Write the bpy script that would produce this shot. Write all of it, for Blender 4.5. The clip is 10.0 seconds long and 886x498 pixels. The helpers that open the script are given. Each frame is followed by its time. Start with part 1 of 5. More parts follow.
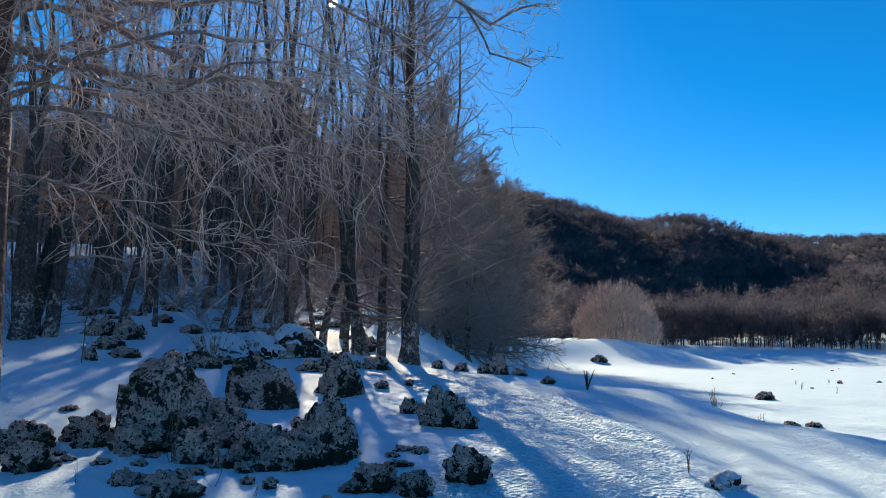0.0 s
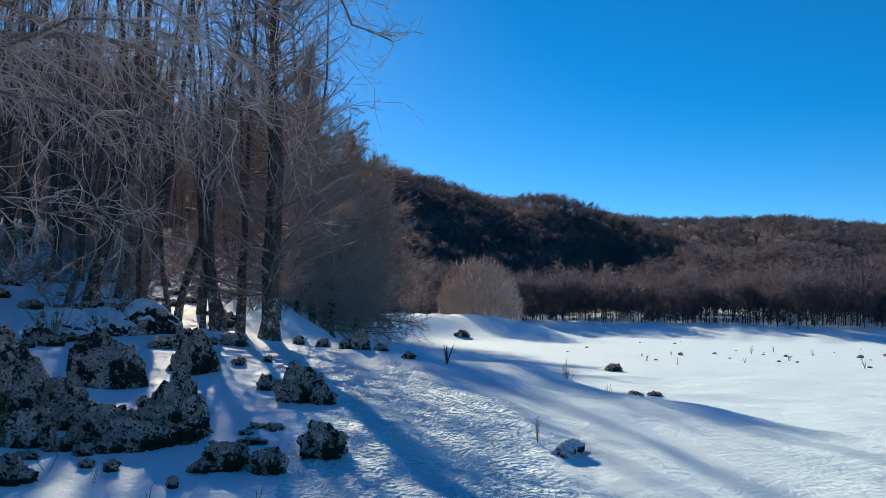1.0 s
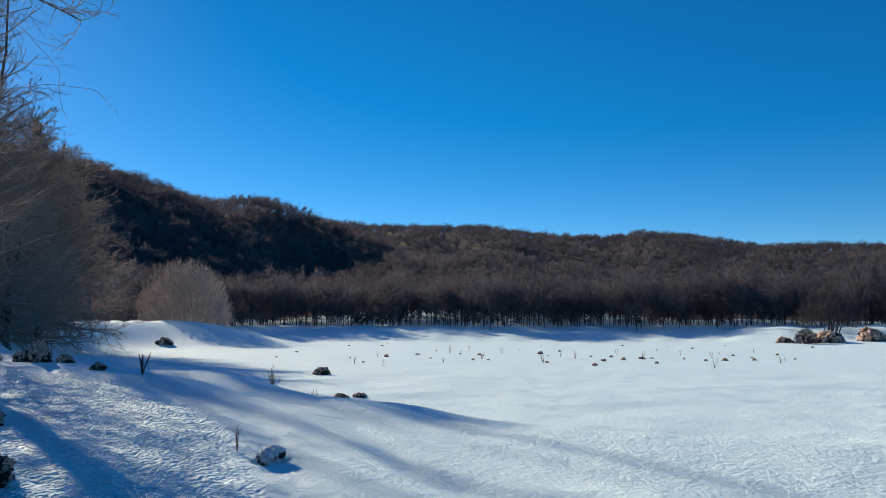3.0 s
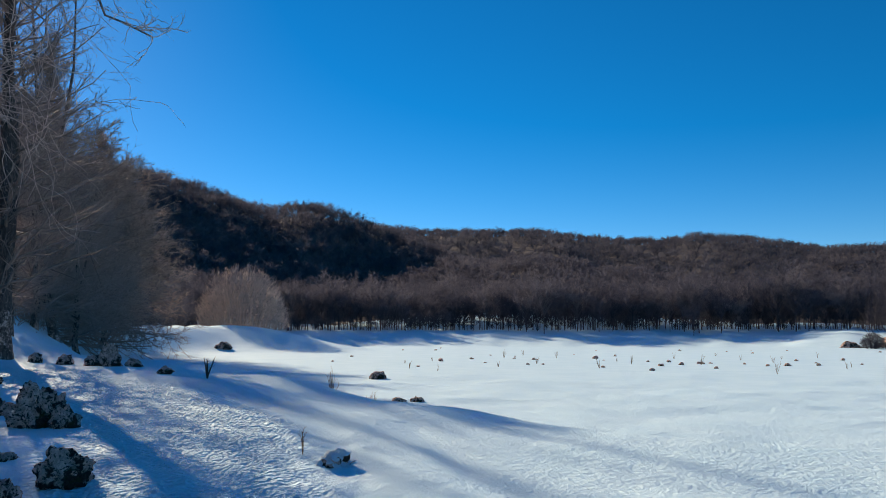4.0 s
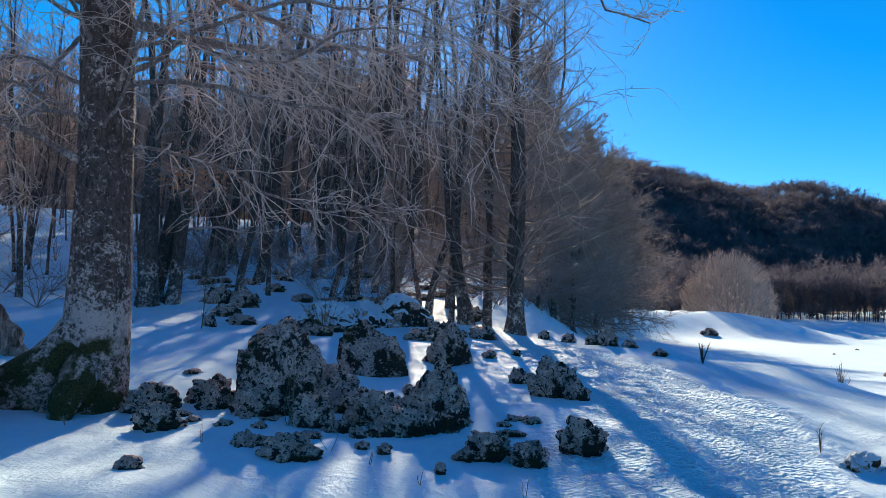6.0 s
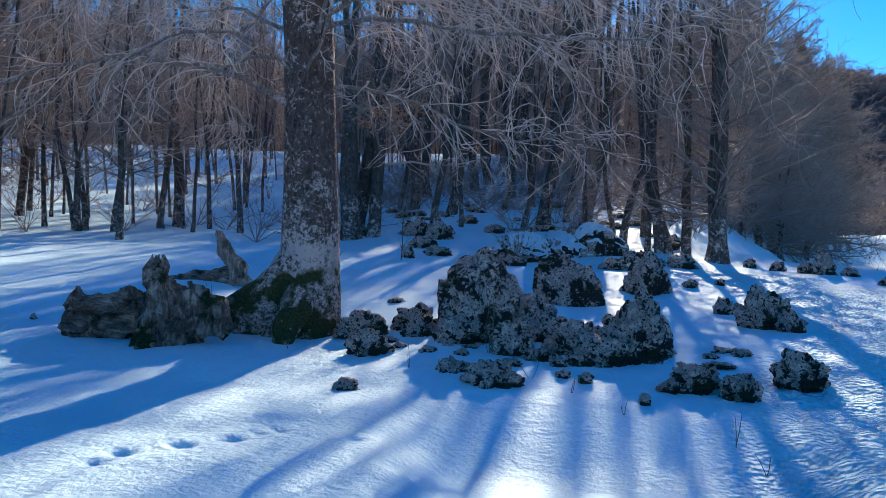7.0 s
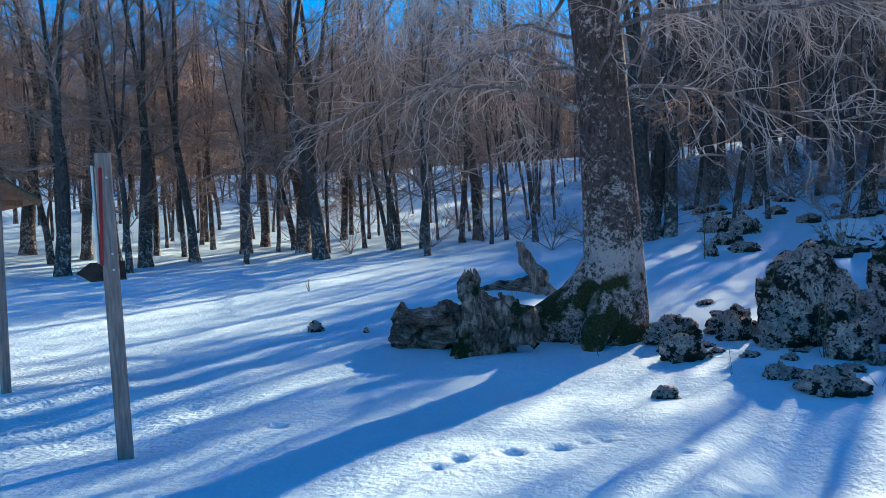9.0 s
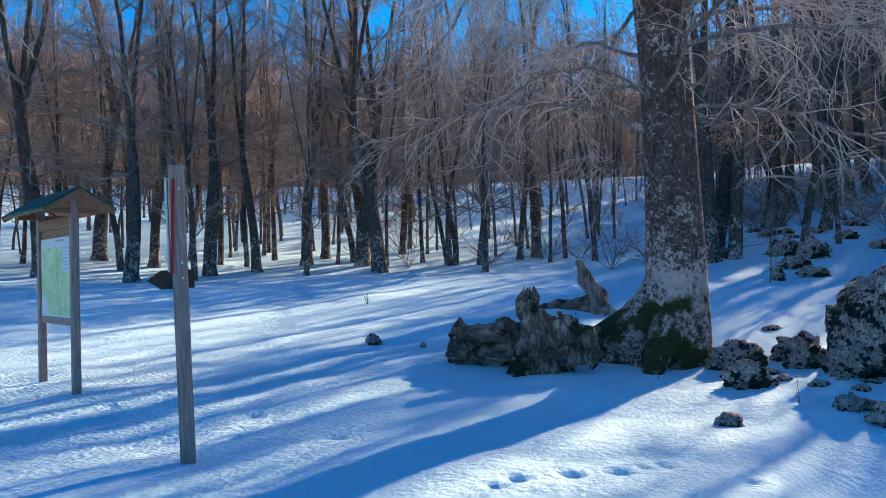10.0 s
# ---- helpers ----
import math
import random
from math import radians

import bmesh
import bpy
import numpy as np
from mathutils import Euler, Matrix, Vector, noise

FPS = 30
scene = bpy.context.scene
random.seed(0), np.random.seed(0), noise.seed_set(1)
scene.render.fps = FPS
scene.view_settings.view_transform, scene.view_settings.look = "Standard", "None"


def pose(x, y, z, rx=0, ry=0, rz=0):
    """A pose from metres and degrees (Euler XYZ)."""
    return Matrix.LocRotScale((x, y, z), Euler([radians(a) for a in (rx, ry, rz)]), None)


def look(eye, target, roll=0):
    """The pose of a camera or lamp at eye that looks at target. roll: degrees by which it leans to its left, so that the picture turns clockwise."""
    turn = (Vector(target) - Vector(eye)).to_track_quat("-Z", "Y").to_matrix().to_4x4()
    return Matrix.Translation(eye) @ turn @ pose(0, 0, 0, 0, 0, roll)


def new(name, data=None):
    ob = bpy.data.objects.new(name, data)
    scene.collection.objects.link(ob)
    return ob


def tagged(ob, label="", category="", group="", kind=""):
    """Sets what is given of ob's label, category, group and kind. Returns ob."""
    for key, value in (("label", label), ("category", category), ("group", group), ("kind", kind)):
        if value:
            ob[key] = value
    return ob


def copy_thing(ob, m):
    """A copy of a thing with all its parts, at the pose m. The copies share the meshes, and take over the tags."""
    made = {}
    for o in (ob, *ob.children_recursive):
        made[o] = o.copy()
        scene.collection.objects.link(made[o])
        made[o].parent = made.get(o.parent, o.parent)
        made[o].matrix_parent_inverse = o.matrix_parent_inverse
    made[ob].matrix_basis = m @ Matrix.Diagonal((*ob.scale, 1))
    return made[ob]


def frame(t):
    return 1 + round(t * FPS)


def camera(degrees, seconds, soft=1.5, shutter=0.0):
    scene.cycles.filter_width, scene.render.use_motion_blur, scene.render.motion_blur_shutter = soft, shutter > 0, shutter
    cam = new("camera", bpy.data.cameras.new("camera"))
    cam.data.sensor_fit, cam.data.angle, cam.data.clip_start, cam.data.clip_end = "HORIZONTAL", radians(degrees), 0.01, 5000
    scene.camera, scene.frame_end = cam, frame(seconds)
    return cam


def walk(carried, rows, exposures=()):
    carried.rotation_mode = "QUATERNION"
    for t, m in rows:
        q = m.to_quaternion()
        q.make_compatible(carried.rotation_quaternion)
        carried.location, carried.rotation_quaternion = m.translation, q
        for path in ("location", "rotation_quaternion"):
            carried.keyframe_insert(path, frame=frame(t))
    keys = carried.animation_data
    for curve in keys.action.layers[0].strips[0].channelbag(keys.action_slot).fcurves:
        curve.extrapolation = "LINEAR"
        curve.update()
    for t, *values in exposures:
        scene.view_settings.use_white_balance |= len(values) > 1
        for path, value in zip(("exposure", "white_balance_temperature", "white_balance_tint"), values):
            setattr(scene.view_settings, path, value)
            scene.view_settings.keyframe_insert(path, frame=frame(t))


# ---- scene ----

cam = camera(59.36, 10.0, soft=0.9)
# seconds, eye x y z in metres, turn about x y z in degrees
PATH = [
    (0.0, 0.041, -0.091, 1.445, 96.96, -1.28, 6.91),
    (0.5, 0.096, -0.069, 1.445, 95.82, -1.36, 2.06),
    (1.0, 0.150, -0.053, 1.443, 95.38, -1.11, -2.88),
    (1.5, 0.207, -0.022, 1.440, 95.60, -0.82, -8.90),
    (2.0, 0.267, -0.004, 1.437, 95.87, -0.31, -16.09),
    (2.5, 0.293, -0.009, 1.434, 95.92, -0.13, -21.13),
    (2.7, 0.291, -0.007, 1.436, 95.88, -0.05, -22.31),
    (3.25, 0.230, -0.032, 1.440, 95.95, 0.06, -24.40),
    (3.8, 0.149, -0.062, 1.443, 96.11, 0.16, -21.90),
    (4.0, 0.132, -0.054, 1.451, 96.23, 0.07, -19.96),
    (4.5, 0.098, -0.052, 1.461, 96.98, 0.23, -14.59),
    (5.0, 0.032, -0.017, 1.456, 97.84, 0.03, -7.49),
    (5.5, -0.040, 0.043, 1.436, 97.50, -0.84, 1.81),
    (6.0, -0.118, 0.083, 1.412, 94.64, -1.83, 14.38),
    (6.2, -0.149, 0.092, 1.421, 93.36, -1.88, 17.69),
    (6.75, -0.216, 0.124, 1.408, 90.20, -1.50, 25.10),
    (7.3, -0.271, 0.143, 1.397, 88.50, 0.15, 31.64),
    (7.5, -0.294, 0.124, 1.401, 88.36, 1.20, 34.14),
    (8.0, -0.350, 0.085, 1.418, 88.80, 3.18, 42.47),
    (8.5, -0.388, 0.063, 1.426, 89.37, 3.33, 47.13),
    (9.0, -0.408, 0.050, 1.440, 89.87, 3.03, 49.38),
    (9.5, -0.430, 0.029, 1.441, 90.34, 2.28, 52.14),
    (10.0, -0.423, 0.014, 1.448, 91.20, 1.53, 53.57),
]
walk(cam, [(t, pose(x, y, z, rx, ry, rz)) for t, x, y, z, rx, ry, rz in PATH], [(0.0, 0.83, 7000, 9), (1.0, 0.64, 7000, 9), (2.5, 0.445, 7000, 9), (4.5, 0.48, 7000, 9), (5.5, 0.81, 7000, 9), (6.2, 1.08, 6600, 9), (7.4, 1.22, 6300, 8), (10.0, 1.35, 6700, 7)])

# ---- sky and sun ----
SUN_YAW, SUN_UP = 16.0, 24.2
SUN_WAY = Vector((-math.sin(radians(SUN_YAW)) * math.cos(radians(SUN_UP)), math.cos(radians(SUN_YAW)) * math.cos(radians(SUN_UP)), math.sin(radians(SUN_UP))))
world = bpy.data.worlds.new("sky")
scene.world = world
world.use_nodes = True
wt = world.node_tree
sky = wt.nodes.new("ShaderNodeTexSky")
sky.sky_type, sky.sun_disc = "NISHITA", False
sky.sun_elevation, sky.sun_rotation = radians(SUN_UP), radians(-SUN_YAW)
sky.altitude, sky.air_density, sky.dust_density, sky.ozone_density = 1200, 0.72, 0.1, 2.6
rich = wt.nodes.new("ShaderNodeHueSaturation")
rich.inputs["Saturation"].default_value = 1.42
rich.inputs["Hue"].default_value = 0.499
wt.links.new(sky.outputs[0], rich.inputs["Color"])
wt.links.new(rich.outputs[0], wt.nodes["Background"].inputs["Color"])
wt.nodes["Background"].inputs["Strength"].default_value = 0.098
lamp = bpy.data.lights.new("sun", "SUN")
lamp.energy, lamp.angle, lamp.color = 4.9, radians(0.6), (1.0, 0.81, 0.625)
new("sun", lamp).matrix_world = look(SUN_WAY * 200, (0, 0, 0))

# ---- ground shape ----
def sstep(a, b, v):
    u = np.clip((v - a) / (b - a), 0.0, 1.0)
    return u * u * (3 - 2 * u)
def value_noise(x, y, seed):
    xi, yi = np.floor(x).astype(np.int64), np.floor(y).astype(np.int64)
    fx, fy = x - xi, y - yi
    fx, fy = fx * fx * (3 - 2 * fx), fy * fy * (3 - 2 * fy)

    def h(a, b):
        n = (a * 374761393 + b * 668265263 + seed * 974711) & 0x7FFFFFFF
        n = ((n ^ (n >> 13)) * 1274126177) & 0x7FFFFFFF
        return ((n ^ (n >> 16)) & 0xFFFF) / 65535.0

    top = h(xi, yi) * (1 - fx) + h(xi + 1, yi) * fx
    low = h(xi, yi + 1) * (1 - fx) + h(xi + 1, yi + 1) * fx
    return top * (1 - fy) + low * fy - 0.5


LAKE = -0.55
def land(r, yaw):
    """Height of the meadow and the wooded rise, by distance and bearing."""
    grove = np.interp(r, [0, 6, 9, 12, 15, 20, 25, 35, 50, 80, 150, 400], [-.2, -.22, -.25, -.02, .15, .5, .8, 2.2, 5, 9.5, 19, 45])
    meadow = np.interp(r, [0, 6, 9, 12, 15, 20, 25, 30, 40, 55, 80, 150, 400], [-.2, -.22, -.26, -.1, .02, .5, 1.0, 1.2, 2.4, 4.9, 9, 19, 45])
    k = sstep(28, 40, yaw)
    z = grove * (1 - k) + meadow * k
    flat = np.minimum(z, 0.62 + 0.0 * r)
    return flat + (z - flat) * sstep(4, 13, yaw)
def far_hills(r, yaw):
    """Two wooded ridges beyond the flat."""
    e1 = np.interp(-yaw, [-60, -10, 3, 7, 10, 12.5, 16, 21, 27, 33, 40, 48, 60], [11.2, 11.2, 9.2, 8.2, 8.7, 8.4, 6.8, 4.7, 3.0, 2.0, 1.1, .6, .3])
    e2 = np.interp(-yaw, [-60, 0, 16, 22, 30, 36, 39, 42, 44, 49, 52, 70], [7.2, 7.2, 7.2, 7.05, 6.5, 5.95, 6.25, 6.05, 5.4, 4.9, 4.7, 4.3])
    e3 = np.interp(-yaw, [-60, 0, 12, 17, 21, 26, 30, 36, 42, 50, 70], [1.5, 1.5, 1.8, 3.0, 4.2, 4.2, 3.7, 2.8, 1.9, 1.1, 0.8])
    h = 0.0
    # the spur's face is steep enough to lie in its own shade
    foot1 = 165 + 70 * np.exp(-((yaw + 16.0) / 6.0) ** 2)
    for e, foot, top, back in ((e1, foot1, 400, 0.45), (e3, 158, 330, 0.6), (e2, 330, 780, 0.0)):
        h = np.maximum(h, top * np.tan(np.radians(e)) * sstep(foot, top, r) * (1 - back * sstep(top, top + 160, r)))
    # gullies down the slopes
    gully = 5.5 * value_noise(yaw / 4.6, r / 400.0, 31) + 3.0 * value_noise(yaw / 2.1, r / 150.0, 32)
    return h + gully * sstep(195, 300, r)
def height(x, y):
    x, y = np.asarray(x, float), np.asarray(y, float)
    r = np.hypot(x, y) + 1e-6
    yaw = np.degrees(np.arctan2(-x, y))
    shore = np.interp(y, [-60, -10, 4, 10, 15.4, 21, 27, 35, 60, 75, 100], [60, 24, 14, 9, 6.2, 4.6, 2.0, -.8, -4.5, -6, -9])
    m = sstep(-1.0, 2.6, shore - x) * sstep(100, 150, yaw * 0 + 250 - r)
    behind = sstep(110, 150, np.abs(yaw))
    m = m * (1 - behind) + behind
    z = LAKE + (np.where(np.abs(yaw) > 110, np.minimum(land(r, yaw), 1.0), land(r, yaw)) - LAKE) * m
    # long snow bank in front of the far shore
    mid = 99 - 35 * sstep(-6, 9, yaw)
    bank = (1.8 + 0.013 * mid) * np.exp(-((r - mid) / (0.09 * mid)) ** 2) * sstep(-16, -5, yaw) * (1 - sstep(9, 14, yaw))
    spit = 1.5 * np.exp(-((r - 128) / 9.0) ** 2) * sstep(41, 48, -yaw) * (1 - sstep(60, 70, -yaw))
    shorebank = 2.7 * sstep(120, 146, r) + 0.16 * np.sin(yaw * 1.7 + 0.05 * r) * np.sin(yaw * 0.63 + 1) * sstep(116, 124, r) * (1 - sstep(140, 155, r))
    # a hollow before the boulders
    z = z - 0.36 * np.exp(-((r - 6.7) / 1.3) ** 2) * sstep(-1, 8, yaw) * (1 - sstep(27, 35, yaw))
    wet = 1 - m
    hills = np.where(np.abs(yaw) < 100, far_hills(r, yaw), 40 * sstep(150, 600, r))
    return z + bank * np.maximum(wet, .75) + spit * wet + (shorebank + hills) * np.maximum(wet, sstep(110, 220, r)*.55)

# ---- materials ----
def node_mat(name, rough=0.8, metal=0.0):
    m = bpy.data.materials.new(name)
    m.use_nodes = True
    b = m.node_tree.nodes["Principled BSDF"]
    b.inputs["Roughness"].default_value, b.inputs["Metallic"].default_value = rough, metal
    b.inputs["Specular IOR Level"].default_value = 0.25
    return m, m.node_tree, b


def noise_of(nt, coord, scale, detail=4.0, rough=0.55, dist=0.0):
    n = nt.nodes.new("ShaderNodeTexNoise")
    n.inputs["Scale"].default_value, n.inputs["Detail"].default_value = scale, detail
    n.inputs["Roughness"].default_value, n.inputs["Distortion"].default_value = rough, dist
    nt.links.new(coord, n.inputs["Vector"])
    return n.outputs["Fac"]


def ramp_of(nt, fac, *stops):
    r = nt.nodes.new("ShaderNodeValToRGB")
    while len(r.color_ramp.elements) < len(stops):
        r.color_ramp.elements.new(0.5)
    for e, (at, c) in zip(r.color_ramp.elements, stops):
        e.position, e.color = at, (*c, 1) if len(c) == 3 else c
    nt.links.new(fac, r.inputs[0])
    return r.outputs[0]


def mix_of(nt, fac, a, b):
    n = nt.nodes.new("ShaderNodeMix")
    n.data_type = "RGBA"
    for sock, v in ((n.inputs[0], fac), (n.inputs[6], a), (n.inputs[7], b)):
        if isinstance(v, (tuple, list)):
            sock.default_value = (*v, 1)
        elif isinstance(v, float):
            sock.default_value = v
        else:
            nt.links.new(v, sock)
    return n.outputs[2]


def math_of(nt, op, a, b):
    n = nt.nodes.new("ShaderNodeMath")
    n.operation = op
    for sock, v in ((n.inputs[0], a), (n.inputs[1], b)):
        if isinstance(v, float):
            sock.default_value = v
        else:
            nt.links.new(v, sock)
    return n.outputs[0]


def bump_of(nt, b, h, strength, distance):
    n = nt.nodes.new("ShaderNodeBump")
    n.inputs["Strength"].default_value, n.inputs["Distance"].default_value = strength, distance
    nt.links.new(h, n.inputs["Height"])
    nt.links.new(n.outputs[0], b.inputs["Normal"])


def coords(nt, which="Object"):
    return nt.nodes.new("ShaderNodeTexCoord").outputs[which]


def up_of(nt):
    s = nt.nodes.new("ShaderNodeSeparateXYZ")
    nt.links.new(nt.nodes.new("ShaderNodeNewGeometry").outputs["Normal"], s.inputs[0])
    return s.outputs["Z"]


def make_snow():
    m, nt, b = node_mat("snow", 0.75)
    b.inputs["Specular IOR Level"].default_value = 0.12
    c = coords(nt)
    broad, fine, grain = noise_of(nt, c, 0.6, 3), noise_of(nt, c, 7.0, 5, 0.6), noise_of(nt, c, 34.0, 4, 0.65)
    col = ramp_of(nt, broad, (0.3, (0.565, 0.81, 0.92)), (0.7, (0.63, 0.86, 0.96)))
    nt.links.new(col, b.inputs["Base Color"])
    trod = nt.nodes.new("ShaderNodeAttribute")
    trod.attribute_name = "trod"
    lumps = nt.nodes.new("ShaderNodeTexVoronoi")
    lumps.feature, lumps.inputs["Scale"].default_value = "SMOOTH_F1", 17.0
    lumps.inputs["Randomness"].default_value = 1.0
    nt.links.new(c, lumps.inputs["Vector"])
    h = math_of(nt, "ADD", math_of(nt, "MULTIPLY", fine, 0.75), math_of(nt, "MULTIPLY", grain, 0.30))
    h = math_of(nt, "ADD", h, math_of(nt, "MULTIPLY", lumps.outputs["Distance"], math_of(nt, "ADD", math_of(nt, "MULTIPLY", trod.outputs["Fac"], 2.6), 0.2)))
    bump_of(nt, b, h, 0.75, 0.07)
    return m


def make_litter():
    m, nt, b = node_mat("leaf_litter", 0.95)
    c = coords(nt)
    col = ramp_of(nt, noise_of(nt, c, 0.9, 6, 0.7), (0.35, (0.05, 0.045, 0.045)), (0.52, (0.09, 0.08, 0.078)), (0.68, (0.16, 0.14, 0.135)))
    nt.links.new(col, b.inputs["Base Color"])
    return m


def make_rock(name="lichened_limestone", snowy=0.0):
    m, nt, b = node_mat(name, 0.9)
    c = coords(nt)
    stone = ramp_of(nt, noise_of(nt, c, 9.0, 8, 0.75), (0.30, (0.24, 0.168, 0.142)), (0.48, (0.56, 0.41, 0.355)), (0.68, (0.95, 0.72, 0.63)))
    # black lichen: large patches broken up, and a sprinkling of small round crusts
    patch = math_of(nt, "ADD", math_of(nt, "MULTIPLY", noise_of(nt, c, 10.0, 8, 0.72, 0.8), 0.42), math_of(nt, "MULTIPLY", noise_of(nt, c, 2.3, 4, 0.6, 0.4), 0.58))
    patch = math_of(nt, "SUBTRACT", patch, math_of(nt, "MULTIPLY", up_of(nt), 0.035))
    spots = noise_of(nt, c, 26.0, 3, 0.55, 0.3)
    black = math_of(nt, "MAXIMUM", ramp_of(nt, patch, (0.486, (0, 0, 0)), (0.510, (1, 1, 1))), ramp_of(nt, spots, (0.58, (0, 0, 0)), (0.615, (1, 1, 1))))
    col = mix_of(nt, black, stone, ramp_of(nt, noise_of(nt, c, 50.0, 3), (0.35, (0.012, 0.010, 0.009)), (0.7, (0.06, 0.048, 0.042))))
    mossy = math_of(nt, "MULTIPLY", ramp_of(nt, noise_of(nt, c, 1.7, 4), (0.56, (0, 0, 0)), (0.62, (1, 1, 1))), ramp_of(nt, up_of(nt), (0.0, (0, 0, 0)), (0.5, (1, 1, 1))))
    moss = ramp_of(nt, noise_of(nt, c, 30.0, 3), (0.3, (0.014, 0.017, 0.006)), (0.7, (0.05, 0.052, 0.015)))
    col = mix_of(nt, mossy, col, moss)
    if snowy:
        lie = math_of(nt, "ADD", up_of(nt), math_of(nt, "MULTIPLY", noise_of(nt, c, 2.5, 4), 0.9))
        col = mix_of(nt, ramp_of(nt, lie, (0.98 - snowy * 0.3, (0, 0, 0)), (1.04 - snowy * 0.3, (1, 1, 1))), col, (0.66, 0.81, 0.92))
    nt.links.new(col, b.inputs["Base Color"])
    h = math_of(nt, "ADD", noise_of(nt, c, 9.0, 8, 0.7), math_of(nt, "MULTIPLY", noise_of(nt, c, 40.0, 4), 0.3))
    bump_of(nt, b, h, 1.0, 0.10)
    return m


def make_bark(name, dark, mid, pale, moss=0.0, scale=1.0, patch=0.55, pale_foot=0.085):
    m, nt, b = node_mat(name, 0.9)
    c = coords(nt)
    mp = nt.nodes.new("ShaderNodeMapping")
    mp.inputs["Scale"].default_value = (1, 1, 0.45)
    nt.links.new(c, mp.inputs[0])
    base = ramp_of(nt, noise_of(nt, mp.outputs[0], 9 * scale, 7, 0.7), (0.32, dark), (0.6, mid))
    sz = nt.nodes.new("ShaderNodeSeparateXYZ")
    nt.links.new(c, sz.inputs[0])
    foot = ramp_of(nt, math_of(nt, "ADD", math_of(nt, "MULTIPLY", sz.outputs["Z"], 0.25), math_of(nt, "MULTIPLY", noise_of(nt, c, 1.5, 4), 0.35)), (0.50, (pale_foot, pale_foot, pale_foot)), (0.66, (0, 0, 0)))
    lich = math_of(nt, "ADD", math_of(nt, "MULTIPLY", noise_of(nt, c, 7.0 * scale, 9, 0.8, 0.5), 0.75), math_of(nt, "MULTIPLY", noise_of(nt, c, 1.3 * scale, 3), 0.25))
    spots = ramp_of(nt, math_of(nt, "ADD", lich, foot), (patch, (0, 0, 0)), (patch + 0.06, (1, 1, 1)))
    col = mix_of(nt, spots, base, pale)
    if moss:
        s = nt.nodes.new("ShaderNodeSeparateXYZ")
        nt.links.new(c, s.inputs[0])
        low = ramp_of(nt, math_of(nt, "ADD", math_of(nt, "MULTIPLY", s.outputs["Z"], 0.4), noise_of(nt, c, 1.6, 4)), (0.80, (1, 1, 1)), (0.90, (0, 0, 0)))
        if moss > 1:
            low = ramp_of(nt, noise_of(nt, c, 1.1, 2), (0.54, (0, 0, 0)), (0.62, (1, 1, 1)))
        low = math_of(nt, "MULTIPLY", low, ramp_of(nt, noise_of(nt, c, 2.6, 6, 0.65), (0.43, (0, 0, 0)), (0.50, (1, 1, 1))))
        col = mix_of(nt, low, col, ramp_of(nt, noise_of(nt, c, 35.0, 3), (0.3, (0.022, 0.020, 0.008)), (0.7, (0.085, 0.072, 0.022))))
    nt.links.new(col, b.inputs["Base Color"])
    bump_of(nt, b, noise_of(nt, mp.outputs[0], 16 * scale, 6, 0.7), 0.9, 0.045)
    return m


def make_twig(name, a, b2):
    m, nt, b = node_mat(name, 0.75)
    info = nt.nodes.new("ShaderNodeObjectInfo").outputs["Random"]
    isl = nt.nodes.new("ShaderNodeNewGeometry").outputs["Random Per Island"]
    f = math_of(nt, "ADD", math_of(nt, "MULTIPLY", info, 0.5), math_of(nt, "MULTIPLY", isl, 0.5))
    nt.links.new(ramp_of(nt, f, (0.15, a), (0.85, b2)), b.inputs["Base Color"])
    return m


def make_plain(name, a, b2, rough=0.7, scale=12.0, stretch=(1, 1, 1), metal=0.0):
    m, nt, b = node_mat(name, rough, metal)
    mp = nt.nodes.new("ShaderNodeMapping")
    mp.inputs["Scale"].default_value = stretch
    nt.links.new(coords(nt), mp.inputs[0])
    n = noise_of(nt, mp.outputs[0], scale, 6, 0.65)
    nt.links.new(ramp_of(nt, n, (0.3, a), (0.7, b2)), b.inputs["Base Color"])
    bump_of(nt, b, n, 0.4, 0.006)
    return m


SNOW, LITTER, ROCK, ROCK_SNOWY = make_snow(), make_litter(), make_rock(), make_rock("snow_capped_limestone", 1.0)
BARK_BIG = make_bark("old_beech_bark", (0.025, 0.0155, 0.0125), (0.145, 0.092, 0.078), (0.62, 0.45, 0.395), 1.0, 2.0, 0.525)
BARK = make_bark("beech_bark", (0.022, 0.018, 0.016), (0.11, 0.087, 0.078), (0.52, 0.42, 0.37), 0.0, 1.2, 0.575, 0.075)
BARK_LIMB = make_bark("beech_limb_bark", (0.12, 0.08, 0.07), (0.32, 0.23, 0.20), (0.70, 0.54, 0.48), 0.0, 3.0, 0.53, 0.0)
TWIG = make_twig("brown_twigs", (0.165, 0.120, 0.103), (0.40, 0.298, 0.253))
TWIG_PALE = make_twig("lichen_twigs", (0.42, 0.295, 0.245), (0.76, 0.56, 0.475))


